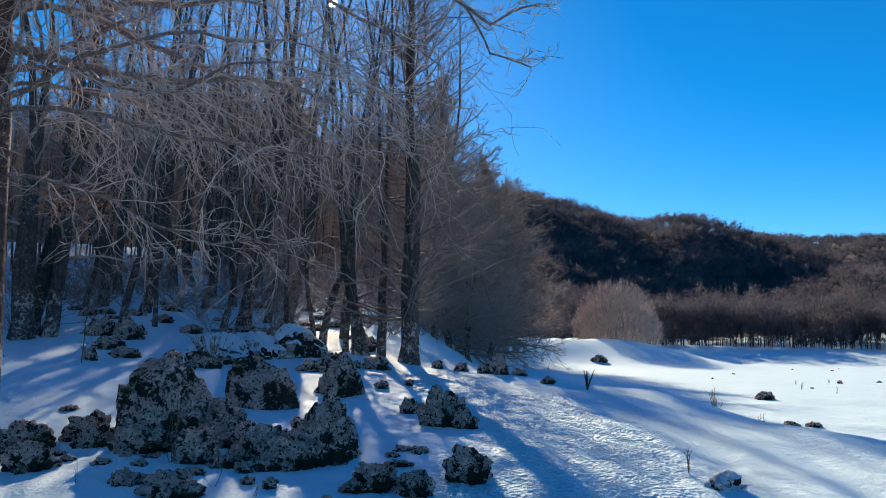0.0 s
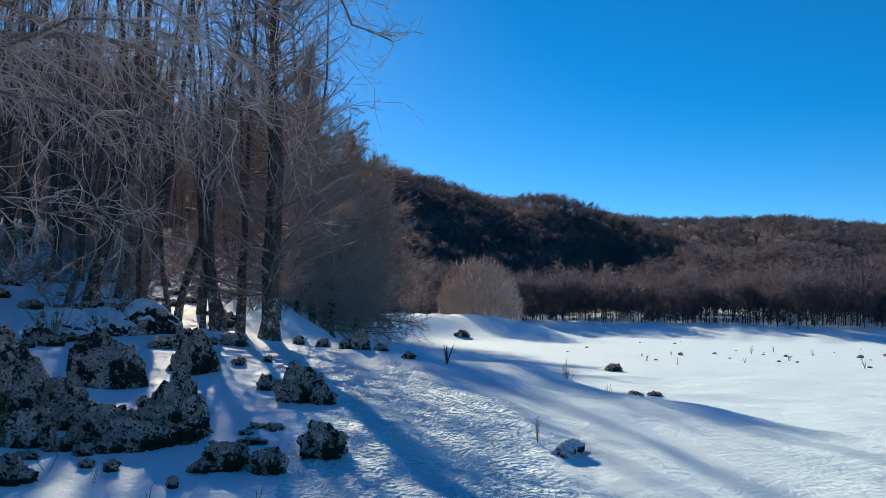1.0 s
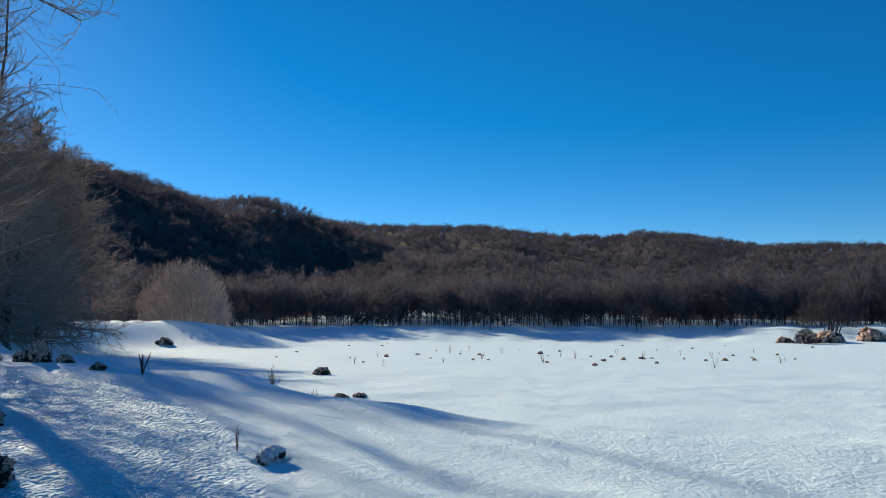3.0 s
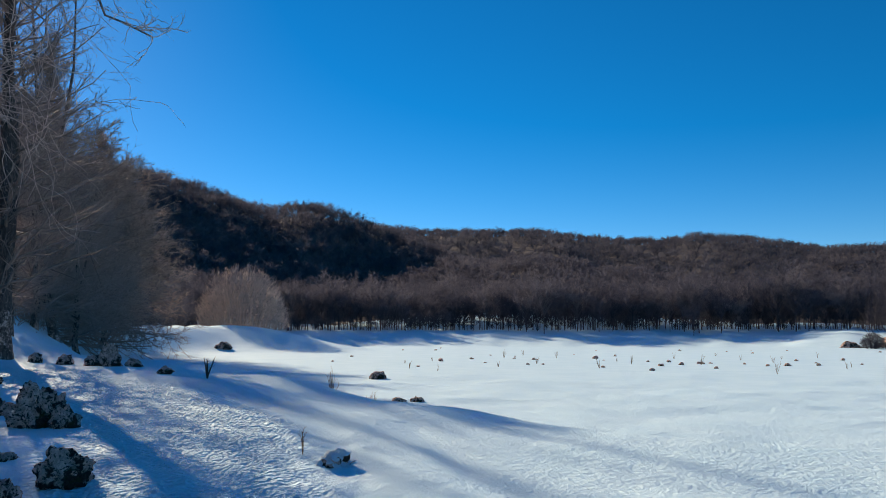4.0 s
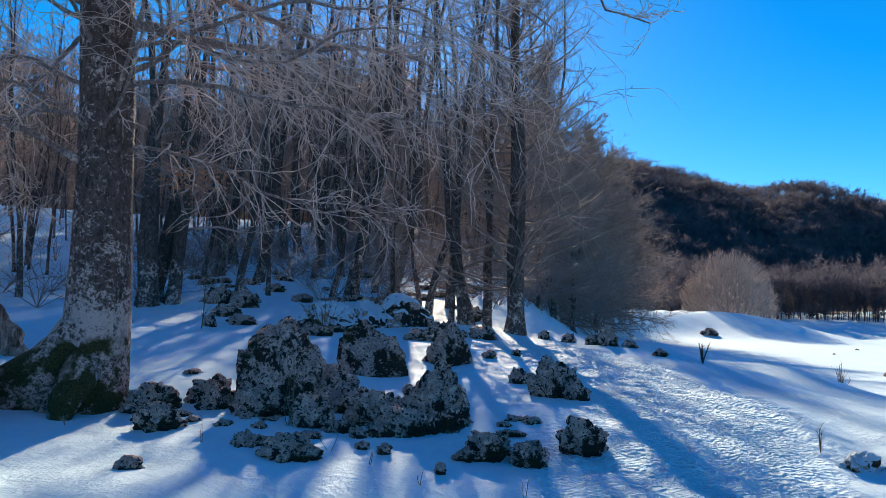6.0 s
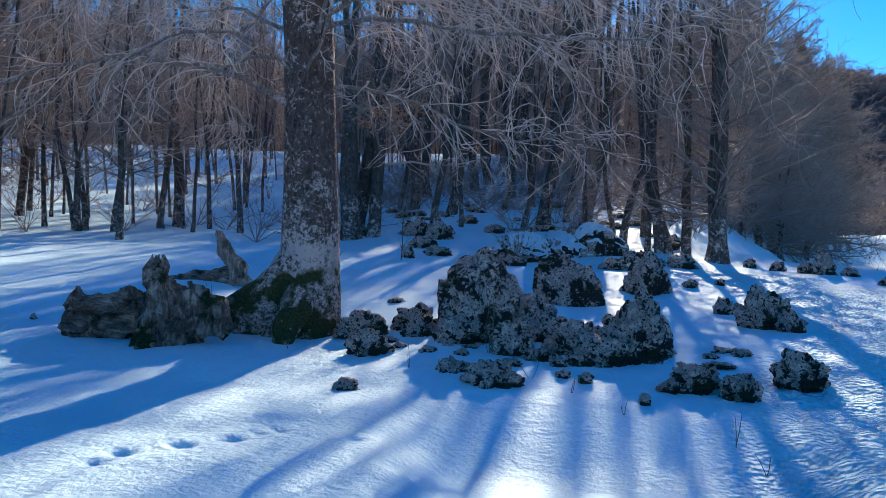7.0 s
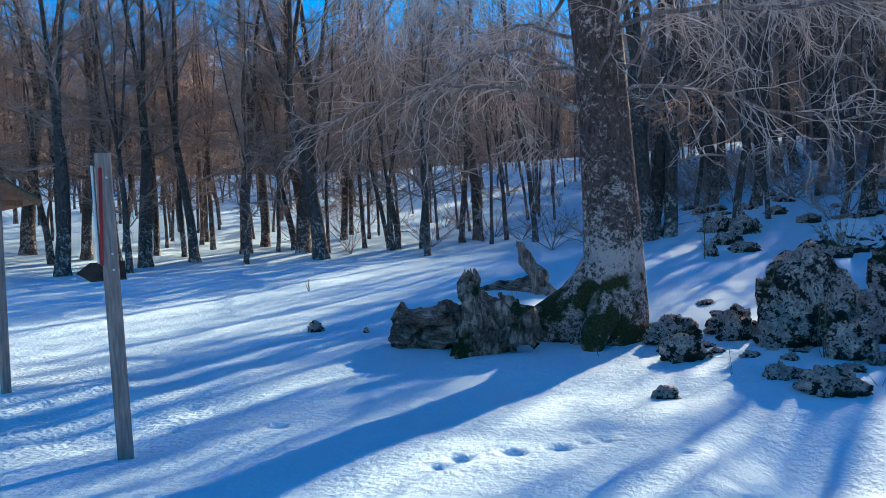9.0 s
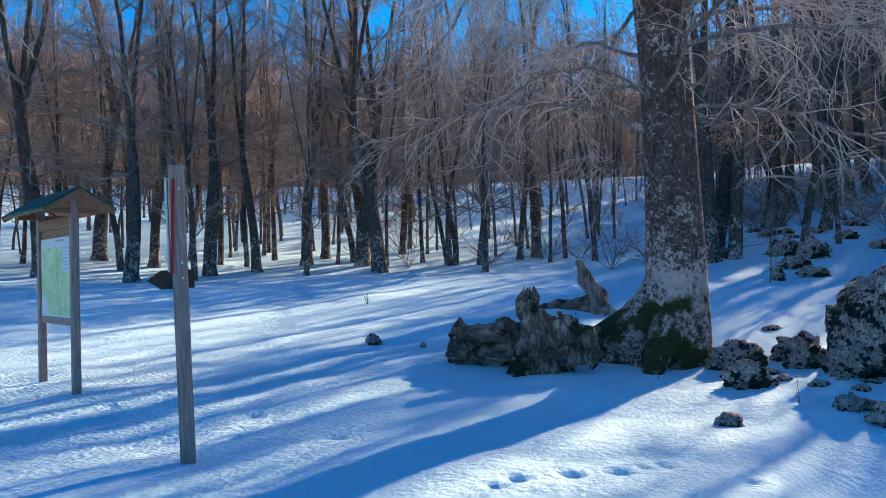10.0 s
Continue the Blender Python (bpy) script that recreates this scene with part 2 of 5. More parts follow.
def make_far(name, *stops):
    m, nt, b = node_mat(name, 0.85)
    own = nt.nodes.new("ShaderNodeAttribute")
    own.attribute_name = "tree"
    isl = nt.nodes.new("ShaderNodeNewGeometry").outputs["Random Per Island"]
    stretch = noise_of(nt, coords(nt), 0.012, 3, 0.5)
    f = math_of(nt, "ADD", math_of(nt, "MULTIPLY", own.outputs["Fac"], 0.55), math_of(nt, "MULTIPLY", isl, 0.15))
    f = math_of(nt, "ADD", f, math_of(nt, "MULTIPLY", stretch, 0.30))
    col = ramp_of(nt, f, *stops)
    nt.links.new(col, b.inputs["Base Color"])
    # a clump of fine shoots lets some light through
    thin, both = nt.nodes.new("ShaderNodeBsdfTranslucent"), nt.nodes.new("ShaderNodeMixShader")
    nt.links.new(col, thin.inputs["Color"])
    both.inputs[0].default_value = 0.45
    nt.links.new(b.outputs[0], both.inputs[1])
    nt.links.new(thin.outputs[0], both.inputs[2])
    nt.links.new(both.outputs[0], nt.nodes["Material Output"].inputs["Surface"])
    return m


# far twigs: the blue of distance haze is mixed into their base colour
FARWOOD_HAZED = make_far("hazed_far_twigs", (0.25, (0.068, 0.070, 0.094)), (0.52, (0.098, 0.098, 0.122)), (0.80, (0.152, 0.147, 0.170)))
BACKWOOD = make_far("back_wood_twigs", (0.22, (0.105, 0.080, 0.067)), (0.5, (0.21, 0.164, 0.139)), (0.8, (0.36, 0.288, 0.245)))
WILLOW = make_twig("grey_bush_twigs", (0.24, 0.195, 0.175), (0.46, 0.38, 0.345))
def make_dead(name, turn, stretch, dark, brown, pale, mossy):
    """Rotten wood whose grain runs along one direction."""
    m, nt, b = node_mat(name, 0.95)
    c = coords(nt)
    mp = nt.nodes.new("ShaderNodeMapping")
    mp.inputs["Rotation"].default_value, mp.inputs["Scale"].default_value = (0, 0, radians(turn)), stretch
    nt.links.new(c, mp.inputs[0])
    grain = noise_of(nt, mp.outputs[0], 7.0, 8, 0.7, 0.6)
    blotch = noise_of(nt, c, 3.5, 5, 0.6)
    tone = math_of(nt, "ADD", math_of(nt, "MULTIPLY", grain, 0.62), math_of(nt, "MULTIPLY", blotch, 0.38))
    col = ramp_of(nt, tone, (0.38, dark), (0.50, brown), (0.62, pale))
    if mossy:
        on = ramp_of(nt, math_of(nt, "ADD", noise_of(nt, c, 2.4, 4), math_of(nt, "MULTIPLY", up_of(nt), 0.08)), (0.60, (0, 0, 0)), (0.65, (1, 1, 1)))
        col = mix_of(nt, on, col, ramp_of(nt, noise_of(nt, c, 35.0, 3), (0.3, (0.016, 0.017, 0.006)), (0.7, (0.07, 0.065, 0.018))))
    nt.links.new(col, b.inputs["Base Color"])
    bump_of(nt, b, grain, 1.0, 0.10)
    return m


DEADWOOD = make_dead("rotten_log_wood", -21, (0.22, 1.6, 1.6), (0.022, 0.012, 0.009), (0.24, 0.145, 0.11), (0.66, 0.46, 0.36), False)
STUMPWOOD = make_dead("rotten_stump_wood", 0, (1.6, 1.6, 0.25), (0.022, 0.012, 0.009), (0.24, 0.145, 0.11), (0.66, 0.46, 0.36), True)
BROKEN = make_dead("splintered_wood", 0, (1.6, 1.6, 0.25), (0.06, 0.035, 0.025), (0.40, 0.26, 0.20), (0.75, 0.55, 0.45), False)
TIMBER = make_plain("weathered_timber", (0.18, 0.12, 0.10), (0.44, 0.31, 0.265), 0.85, 6.0, (6, 6, 0.5))
PLANK = make_plain("varnished_plank", (0.17, 0.075, 0.038), (0.32, 0.16, 0.085), 0.6, 6.0, (0.6, 6, 6))
GREEN = make_plain("green_roofing", (0.012, 0.05, 0.045), (0.03, 0.10, 0.085), 0.7, 9.0)
STALK = make_plain("dry_stalk", (0.10, 0.07, 0.04), (0.26, 0.19, 0.11), 0.9, 20.0)
LEAF = make_twig("brown_leaf", (0.34, 0.12, 0.06), (0.55, 0.24, 0.12))
RED = make_plain("red_paint", (0.30, 0.015, 0.02), (0.45, 0.03, 0.03), 0.5)
WHITE = make_plain("white_paint", (0.55, 0.55, 0.54), (0.75, 0.75, 0.74), 0.5)
INK = make_plain("faded_ink", (0.30, 0.32, 0.36), (0.42, 0.44, 0.47), 0.6)
DARK = make_plain("dark_wood_sign", (0.03, 0.022, 0.018), (0.075, 0.055, 0.045), 0.8)


def make_map():
    m, nt, b = node_mat("printed_map", 0.35)
    c = coords(nt)
    g = ramp_of(nt, noise_of(nt, c, 4.0, 7, 0.65), (0.35, (0.30, 0.47, 0.16)), (0.52, (0.50, 0.62, 0.28)), (0.68, (0.72, 0.74, 0.46)))
    line = ramp_of(nt, noise_of(nt, c, 7.0, 3, 0.5, 1.5), (0.485, (0, 0, 0)), (0.5, (1, 1, 1)), (0.515, (0, 0, 0)))
    nt.links.new(mix_of(nt, line, g, (0.75, 0.78, 0.66)), b.inputs["Base Color"])
    return m


MAP = make_map()


# ---- mesh helpers ----
def mesh_of(name, verts, faces, mats, smooth=True, index=None):
    """A mesh from arrays; faces all have the same number of corners."""
    verts, faces = np.asarray(verts, np.float32), np.asarray(faces, np.int32)
    me = bpy.data.meshes.new(name)
    k = faces.shape[1]
    me.vertices.add(len(verts))
    me.vertices.foreach_set("co", verts.ravel())
    me.loops.add(faces.size)
    me.loops.foreach_set("vertex_index", faces.ravel())
    me.polygons.add(len(faces))
    me.polygons.foreach_set("loop_start", np.arange(0, faces.size, k, dtype=np.int32))
    me.polygons.foreach_set("use_smooth", np.full(len(faces), smooth))
    for m in mats:
        me.materials.append(m)
    if index is not None:
        me.polygons.foreach_set("material_index", np.asarray(index, np.int32))
    me.update(calc_edges=True)
    me.validate()
    return me


def thing(name, x, y, z, turn=0.0, label="", category="", group="", kind=""):
    ob = new(name)
    ob.matrix_world = pose(x, y, z, 0, 0, turn)
    ob.empty_display_size = 0.2
    return tagged(ob, label, category, group, kind)


def part_mesh(name, me, parent, label=""):
    ob = new(name, me)
    ob.parent = parent
    return tagged(ob, label)


def part(name, bm, material, parent, label="", smooth=False):
    me = bpy.data.meshes.new(name)
    bm.to_mesh(me)
    bm.free()
    me.materials.append(material)
    for p in me.polygons:
        p.use_smooth = smooth
    return part_mesh(name, me, parent, label)


def tubes(segs, sides):
    """Tapered prisms for segments of (p0, p1, r0, r1): vertices and quads."""
    a = np.array([[*s[0], *s[1], s[2], s[3]] for s in segs], float)
    p0, p1, r0, r1 = a[:, :3], a[:, 3:6], a[:, 6], a[:, 7]
    d = p1 - p0
    d /= np.linalg.norm(d, axis=1)[:, None] + 1e-9
    ref = np.where(np.abs(d[:, 2:3]) > 0.9, np.array([[1.0, 0, 0]]), np.array([[0, 0, 1.0]]))
    u = np.cross(d, ref)
    u /= np.linalg.norm(u, axis=1)[:, None] + 1e-9
    v = np.cross(d, u)
    ang = np.arange(sides) * 2 * np.pi / sides
    ring = u[:, None, :] * np.cos(ang)[None, :, None] + v[:, None, :] * np.sin(ang)[None, :, None]
    V = np.stack([p0[:, None] + ring * r0[:, None, None], p1[:, None] + ring * r1[:, None, None]], 1).reshape(-1, 3)
    i = np.arange(sides)
    j = (i + 1) % sides
    q = np.stack([i, j, sides + j, sides + i], 1)
    F = (np.arange(len(a))[:, None, None] * 2 * sides + q[None]).reshape(-1, 4)
    return V, F


def spikes(segs):
    """Three-sided cones for twig tips: vertices and triangles."""
    V, F = tubes(segs, 3)
    V = V.reshape(-1, 6, 3)
    V = np.concatenate([V[:, :3], V[:, 3:].mean(1, keepdims=True)], 1).reshape(-1, 3)
    t = np.array([[0, 1, 3], [1, 2, 3], [2, 0, 3]])
    return V, (np.arange(len(segs))[:, None, None] * 4 + t[None]).reshape(-1, 3)


def blades(segs):
    """One narrow triangle for each far-off shoot, turned at random about its length."""
    a = np.array([[*s[0], *s[1], s[2]] for s in segs], float)
    d = a[:, 3:6] - a[:, :3]
    w = np.cross(d, np.random.RandomState(len(segs)).normal(size=d.shape))
    w *= (a[:, 6] / (np.linalg.norm(w, axis=1) + 1e-9))[:, None]
    V = np.stack([a[:, :3] - w, a[:, :3] + w, a[:, 3:6]], 1).reshape(-1, 3)
    return V, np.arange(len(V)).reshape(-1, 3)


def joined(*pieces):
    """Several (vertices, faces) as triangles in one."""
    vs, fs, n = [], [], 0
    for V, F in pieces:
        if F.shape[1] == 4:
            F = np.concatenate([F[:, [0, 1, 2]], F[:, [0, 2, 3]]])
        vs.append(V)
        fs.append(F + n)
        n += len(V)
    return np.concatenate(vs), np.concatenate(fs)


def loft(path, radii, sides, wobble=0.0, lobes=(), seed=0, cap=True):
    """One closed skin along a path; lobes: (number, depth, reach up the path) for root flares."""
    rng = np.random.RandomState(seed)
    ph = rng.uniform(0, 6.28, 8)
    rows = []
    up = Vector((0, 0, 1))
    s = 0.0
    for i, (p, r) in enumerate(zip(path, radii)):
        p = Vector(p)
        d = (Vector(path[min(i + 1, len(path) - 1)]) - Vector(path[max(i - 1, 0)])).normalized()
        u = d.cross(Vector((0, 1, 0)) if abs(d.y) < 0.9 else up).normalized()
        v = d.cross(u)
        if i:
            s += (p - Vector(path[i - 1])).length
        row = []
        for k in range(sides):
            a = 2 * math.pi * k / sides
            rr = r * (1 + wobble * (0.5 * math.sin(2 * a + ph[0] + s * 0.7) + 0.35 * math.sin(3 * a + ph[1] - s * 1.3) + 0.3 * noise.noise(Vector((math.cos(a) * 1.5, math.sin(a) * 1.5, s * 1.4 + seed)))))
            for q, (n, depth, reach) in enumerate(lobes):
                rr += r * depth * math.exp(-s / reach) * max(0.0, math.cos(n * a + ph[2 + q])) ** 2
            row.append(p + (u * math.cos(a) + v * math.sin(a)) * rr)
        rows.append(row)
    V = np.array([[*q] for row in rows for q in row])
    i, k = np.meshgrid(np.arange(len(rows) - 1), np.arange(sides), indexing="ij")
    F = np.stack([i * sides + k, i * sides + (k + 1) % sides, (i + 1) * sides + (k + 1) % sides, (i + 1) * sides + k], -1).reshape(-1, 4)
    if not cap:
        return V, F
    n = len(V)
    V = np.concatenate([V, [[*path[0]], [*path[-1]]]])
    k = np.arange(sides)
    tri = np.concatenate([np.stack([np.full(sides, n), (k + 1) % sides, k], 1), np.stack([np.full(sides, n + 1), n - sides + k, n - sides + (k + 1) % sides], 1)])
    return joined((V, F), (np.zeros((0, 3)), tri))


def box(bm, size, at=(0, 0, 0), turn=(0, 0, 0), bevel=0.008):
    m = pose(*at, *turn) @ Matrix.Diagonal((*size, 1))
    made = bmesh.ops.create_cube(bm, size=1.0, matrix=m)
    if bevel:
        es = list({e for v in made["verts"] for e in v.link_edges})
        bmesh.ops.bevel(bm, geom=es, offset=bevel, segments=2, affect="EDGES", profile=0.5)
    return bm


# ---- woods ----
def wander(segs, p, d, length, r0, r1, n, bend, pull, rng, low=-99.0):
    """A crooked shoot; returns the places along it as (place, direction, radius)."""
    out = []
    step = length / n
    p, d = Vector(p), Vector(d).normalized()
    for i in range(n):
        d = (d + Vector((rng.gauss(0, bend), rng.gauss(0, bend), rng.gauss(0, bend) + pull))).normalized()
        if p.z < low and d.z < 0.1:
            d = Vector((d.x, d.y, 0.12)).normalized()
        q = p + d * step
        a, b = r0 + (r1 - r0) * i / n, r0 + (r1 - r0) * (i + 1) / n
        segs.append((p, q, a, b))
        out.append((q, d, b))
        p = q
    return out


def strand(segs, p, d, length, r0, r1, n, rng, sag):
    """A drooping twig in long curves that lifts at its tip; returns places like wander()."""
    out, step = [], length / n
    p, d = Vector(p), Vector(d).normalized()
    curl = Vector((rng.gauss(0, 0.14), rng.gauss(0, 0.14), rng.gauss(0, 0.10)))
    for i in range(n):
        curl = curl * 0.4 + Vector((rng.gauss(0, 0.23), rng.gauss(0, 0.23), rng.gauss(0, 0.17)))
        d = (d + curl + Vector((0, 0, sag if i < n * 0.7 else -sag * 0.7))).normalized()
        q = p + d * step
        a, b = r0 + (r1 - r0) * i / n, r0 + (r1 - r0) * (i + 1) / n
        segs.append((p, q, a, b))
        out.append((q, d, b))
        p = q
    return out


def side_way(d, spread, rng):
    w = Vector((rng.gauss(0, 1), rng.gauss(0, 1), rng.gauss(0, 1)))
    w = (w - d * w.dot(d)).normalized()
    return (d * math.cos(spread) + w * math.sin(spread)).normalized()


def beech(seed, tall, radius, limbs, first, reach, low_up, high_up, subs=6, twigs=4, droop=-0.02, fine=0.007, multi=1, tip=1.0, uneven=0.22, forks=(0.28, 0.5)):
    """Meshes of one bare beech: trunk, and crown of limbs, branches and twigs."""
    rng = random.Random(seed)
    bark, thick, thin, tips = [], [], [], []
    for stem in range(multi):
        lean = Vector((rng.gauss(0, 0.03), rng.gauss(0, 0.03), 1)) if multi == 1 else Vector((math.cos(stem * 6.28 / multi + seed) * 0.1, math.sin(stem * 6.28 / multi + seed) * 0.1, 1))
        foot = Vector((0, 0, -0.3)) if multi == 1 else Vector((lean.x * radius * 11, lean.y * radius * 11, -0.3))
        rr = radius * (1 if multi == 1 else rng.uniform(0.6, 0.9))
        hh = tall * (1 if stem == 0 else rng.uniform(0.75, 1.0))
        stems = []
        fork = rng.uniform(*forks)
        n = 8
        path, rad, p, d = [foot], [rr * 1.2], foot, lean.normalized()
        for i in range(n):
            d = (d + Vector((rng.gauss(0, 0.05), rng.gauss(0, 0.05), 0.06))).normalized()
            p = p + d * (hh * fork / n)
            path.append(p)
            rad.append(rr * (1 - 0.28 * (i + 1) / n))
        bark.append(("trunk", loft(path, rad, 9, 0.12, ((5, 0.55, 0.4),), seed + stem, False)))
        stems.append((0.0, fork, path))
        spin = rng.uniform(0, 6.28)
        leaders = rng.choice((2, 3, 3)) if multi == 1 else 2
        for q in range(leaders):
            a = spin + q * 6.28 / leaders + rng.gauss(0, 0.3)
            t = rng.uniform(0.06, 0.22) * (1 if q else 0.4)
            d2, p2 = Vector((math.cos(a) * t, math.sin(a) * t, 1)).normalized(), p.copy()
            lp, lr = [p2.copy()], [rr * 0.50]
            top = hh * (1 - fork) * rng.uniform(0.82, 1.0)
            for i in range(9):
                d2 = (d2 + Vector((rng.gauss(0, 0.06), rng.gauss(0, 0.06), 0.06))).normalized()
                p2 = p2 + d2 * (top / 9)
                lp.append(p2)
                lr.append(max(0.012, rr * 0.42 * (1 - (i + 1) / 9.3)))
            bark.append(("limb", loft(lp, lr, 6, 0.10, (), seed + stem + q, False)))
            stems.append((fork, 1.0, lp))
        for k in range(limbs // multi):
            u = first + (0.98 - first) * (k + rng.random()) / (limbs // multi)
            lo, hi, line = stems[0] if u < fork else stems[1 + k % leaders]
            w = (u - lo) / (hi - lo) * (len(line) - 1)
            i = min(int(w), len(line) - 2)
            at = line[i].lerp(line[i + 1], w - i)
            az = k * 2.4 + rng.gauss(0, 0.4) + stem
            rise = radians(low_up + (high_up - low_up) * u + rng.gauss(0, 8))
            way = Vector((math.cos(az) * math.cos(rise), math.sin(az) * math.cos(rise), math.sin(rise)))
            size = reach * (1.12 - u) ** 0.75 * rng.uniform(0.93 - uneven, 0.93 + uneven)
            r0 = min(rr * 0.4, 0.016 + size * 0.009) * (1.1 - 0.6 * u)
            for q, d2, r in wander(thick, at, way, size, r0, 0.010, 6, 0.17, 0.05 + droop, rng):
                for s in range(max(1, subs // 4 + (rng.random() < (subs % 4) / 4.0))):
                    w2 = side_way(d2, rng.uniform(0.5, 1.0), rng)
                    back = q - d2 * rng.uniform(0, size / 6)
                    for q3, d3, r3 in wander(thin, back, w2, size * rng.uniform(0.22, 0.42), max(r * 0.55, fine), fine * 0.8, 2, 0.24, droop + 0.03, rng):
                        for t in range(twigs // 2):
                            w3 = side_way(d3, rng.uniform(0.35, 0.9), rng)
                            b3 = q3 - d3 * rng.uniform(0, size * 0.15)
                            tips.append((b3, b3 + w3 * size * tip * rng.uniform(0.10, 0.22), fine, fine * 0.3))
    crown = joined(tubes(thick, 5), tubes(thin, 3), spikes(tips))
    return bark, crown


def tree_thing(name, meshes, twig, m, label, category="tree", group=""):
    ob = thing(name, 0, 0, 0, 0, label, category, group)
    for part_name, me in meshes:
        part_mesh(part_name, me, ob)
    ob.matrix_world = m
    return ob


def tree_meshes(pair, bark, twig):
    stems, (cv, cf) = pair
    return [(part_name, mesh_of(part_name, v, f, [bark])) for part_name, (v, f) in stems] + [("crown", mesh_of("crown", cv, cf, [twig]))]


def stand(x, y, scale, turn, tilt=(0, 0)):
    return pose(x, y, float(height(x, y)) - 0.05, tilt[0], tilt[1], turn) @ Matrix.Diagonal((scale, scale, scale, 1))


# ---- ground: one snow sheet to the horizon ----
TRAIL = [(2.6, 1.0), (0.9, 6.0), (0.5, 9.3), (0.8, 13.3), (-0.5, 18.0), (-3.0, 21.5)]
PRINTS = [(-4.88, 3.70), (-4.92, 3.96), (-4.84, 4.21), (-4.75, 4.37), (-4.64, 4.55), (-4.56, 4.70), (-4.50, 4.95), (-4.43, 5.14), (-3.78, 5.28), (-4.39, 5.36), (-9.03, 3.58), (-6.19, 2.79), (-7.37, 3.74), (-9.4, 2.9), (-10.2, 3.3), (-10.6, 2.4), (-8.7, 2.5), (-9.9, 1.7), (-11.2, 3.4), (-8.2, 3.0)]


def near_trail(x, y):
    best = np.full(x.shape, 99.0)
    for (ax, ay), (bx, by) in zip(TRAIL, TRAIL[1:]):
        dx, dy = bx - ax, by - ay
        u = np.clip(((x - ax) * dx + (y - ay) * dy) / (dx * dx + dy * dy), 0, 1)
        best = np.minimum(best, np.hypot(x - ax - u * dx, y - ay - u * dy))
    return best


def relief(x, y):
    """Wind drifts, trodden snow and footprints."""
    r = np.hypot(x, y)
    shrink = 1 - sstep(25, 60, r)
    z = shrink * (0.12 * value_noise(x / 2.3, y / 2.3, 1) + 0.05 * value_noise(x / 0.8, y / 0.8, 2) + 0.014 * value_noise(x / 0.25, y / 0.25, 3))
    trod = 1 - sstep(1.2, 2.2, near_trail(x, y))
    yard = np.exp(-(((x + 10.2) / 2.2) ** 2 + ((y - 2.4) / 1.6) ** 2))
    z = z + (trod + 0.4 * yard) * (0.015 * value_noise(x / 0.24, y / 0.36, 4) + 0.065 * value_noise(x / 0.15, y / 0.18, 5)) * shrink - 0.05 * trod
    for k, (px, py) in enumerate(PRINTS):
        w = 0.8 + 0.4 * math.sin(k * 2.7)
        z = z - 0.045 * w * np.exp(-(((x - px) / (0.11 * w)) ** 2 + ((y - py) / (0.08 * w)) ** 2) ** 2)
    # two soft wheel ruts beside the trail
    for off in (1.9, 3.3):
        z = z - 0.07 * np.exp(-((near_trail(x - off, y + 0.6) - 0.0) / 0.28) ** 2) * sstep(3, 6, y) * (1 - sstep(18, 24, y))
    return z


def build_ground():
    fine = np.arange(-68, 94, 0.34)
    yaw = np.radians(np.concatenate([fine, np.arange(94, 292, 3.0)]))
    rings = np.concatenate([np.geomspace(0.7, 3, 20)[:-1], np.geomspace(3, 35, 300)[:-1], np.geomspace(35, 2600, 110)])
    A, Rr = np.meshgrid(yaw, rings)
    x, y = -np.sin(A) * Rr, np.cos(A) * Rr
    z = height(x, y) + relief(x, y)
    n, m = x.shape
    V = np.stack([x, y, z], -1).reshape(-1, 3)
    V = np.concatenate([V, [[0, 0, float(height(0.0, 0.1))]]])
    i, k = np.meshgrid(np.arange(n - 1), np.arange(m), indexing="ij")
    F = np.stack([i * m + k, (i + 1) * m + k, (i + 1) * m + (k + 1) % m, i * m + (k + 1) % m], -1).reshape(-1, 4)
    k = np.arange(m)
    hub = np.stack([np.full(m, n * m), k, (k + 1) % m], 1)
    T = np.concatenate([F[:, [0, 1, 2]], F[:, [0, 2, 3]], hub])
    c = V[T].mean(1)
    rr = np.hypot(c[:, 0], c[:, 1])
    ya = np.degrees(np.arctan2(-c[:, 0], c[:, 1]))
    edge = value_noise(c[:, 0] / 6, c[:, 1] / 6, 9) * 14
    wood = np.where(ya > 6, rr + edge > np.where(ya > 24, 100, 66), rr + edge * 0.8 > 205) & (np.abs(ya) < 110)
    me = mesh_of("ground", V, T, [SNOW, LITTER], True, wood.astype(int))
    att = me.attributes.new("trod", "FLOAT", "POINT")
    vx, vy = V[:, 0], V[:, 1]
    mark = 1 - sstep(1.0, 2.0, near_trail(vx + 0.3, vy)) + 0.3 * np.exp(-(((vx + 10.5) / 3.0) ** 2 + ((vy - 2.4) / 2.0) ** 2))
    att.data.foreach_set("value", np.clip(mark, 0, 1).astype(np.float32))
    tagged(new("ground", me), "trodden and wind-drifted snow over meadow, frozen flat and hillside", "snow", kind="structure")


build_ground()

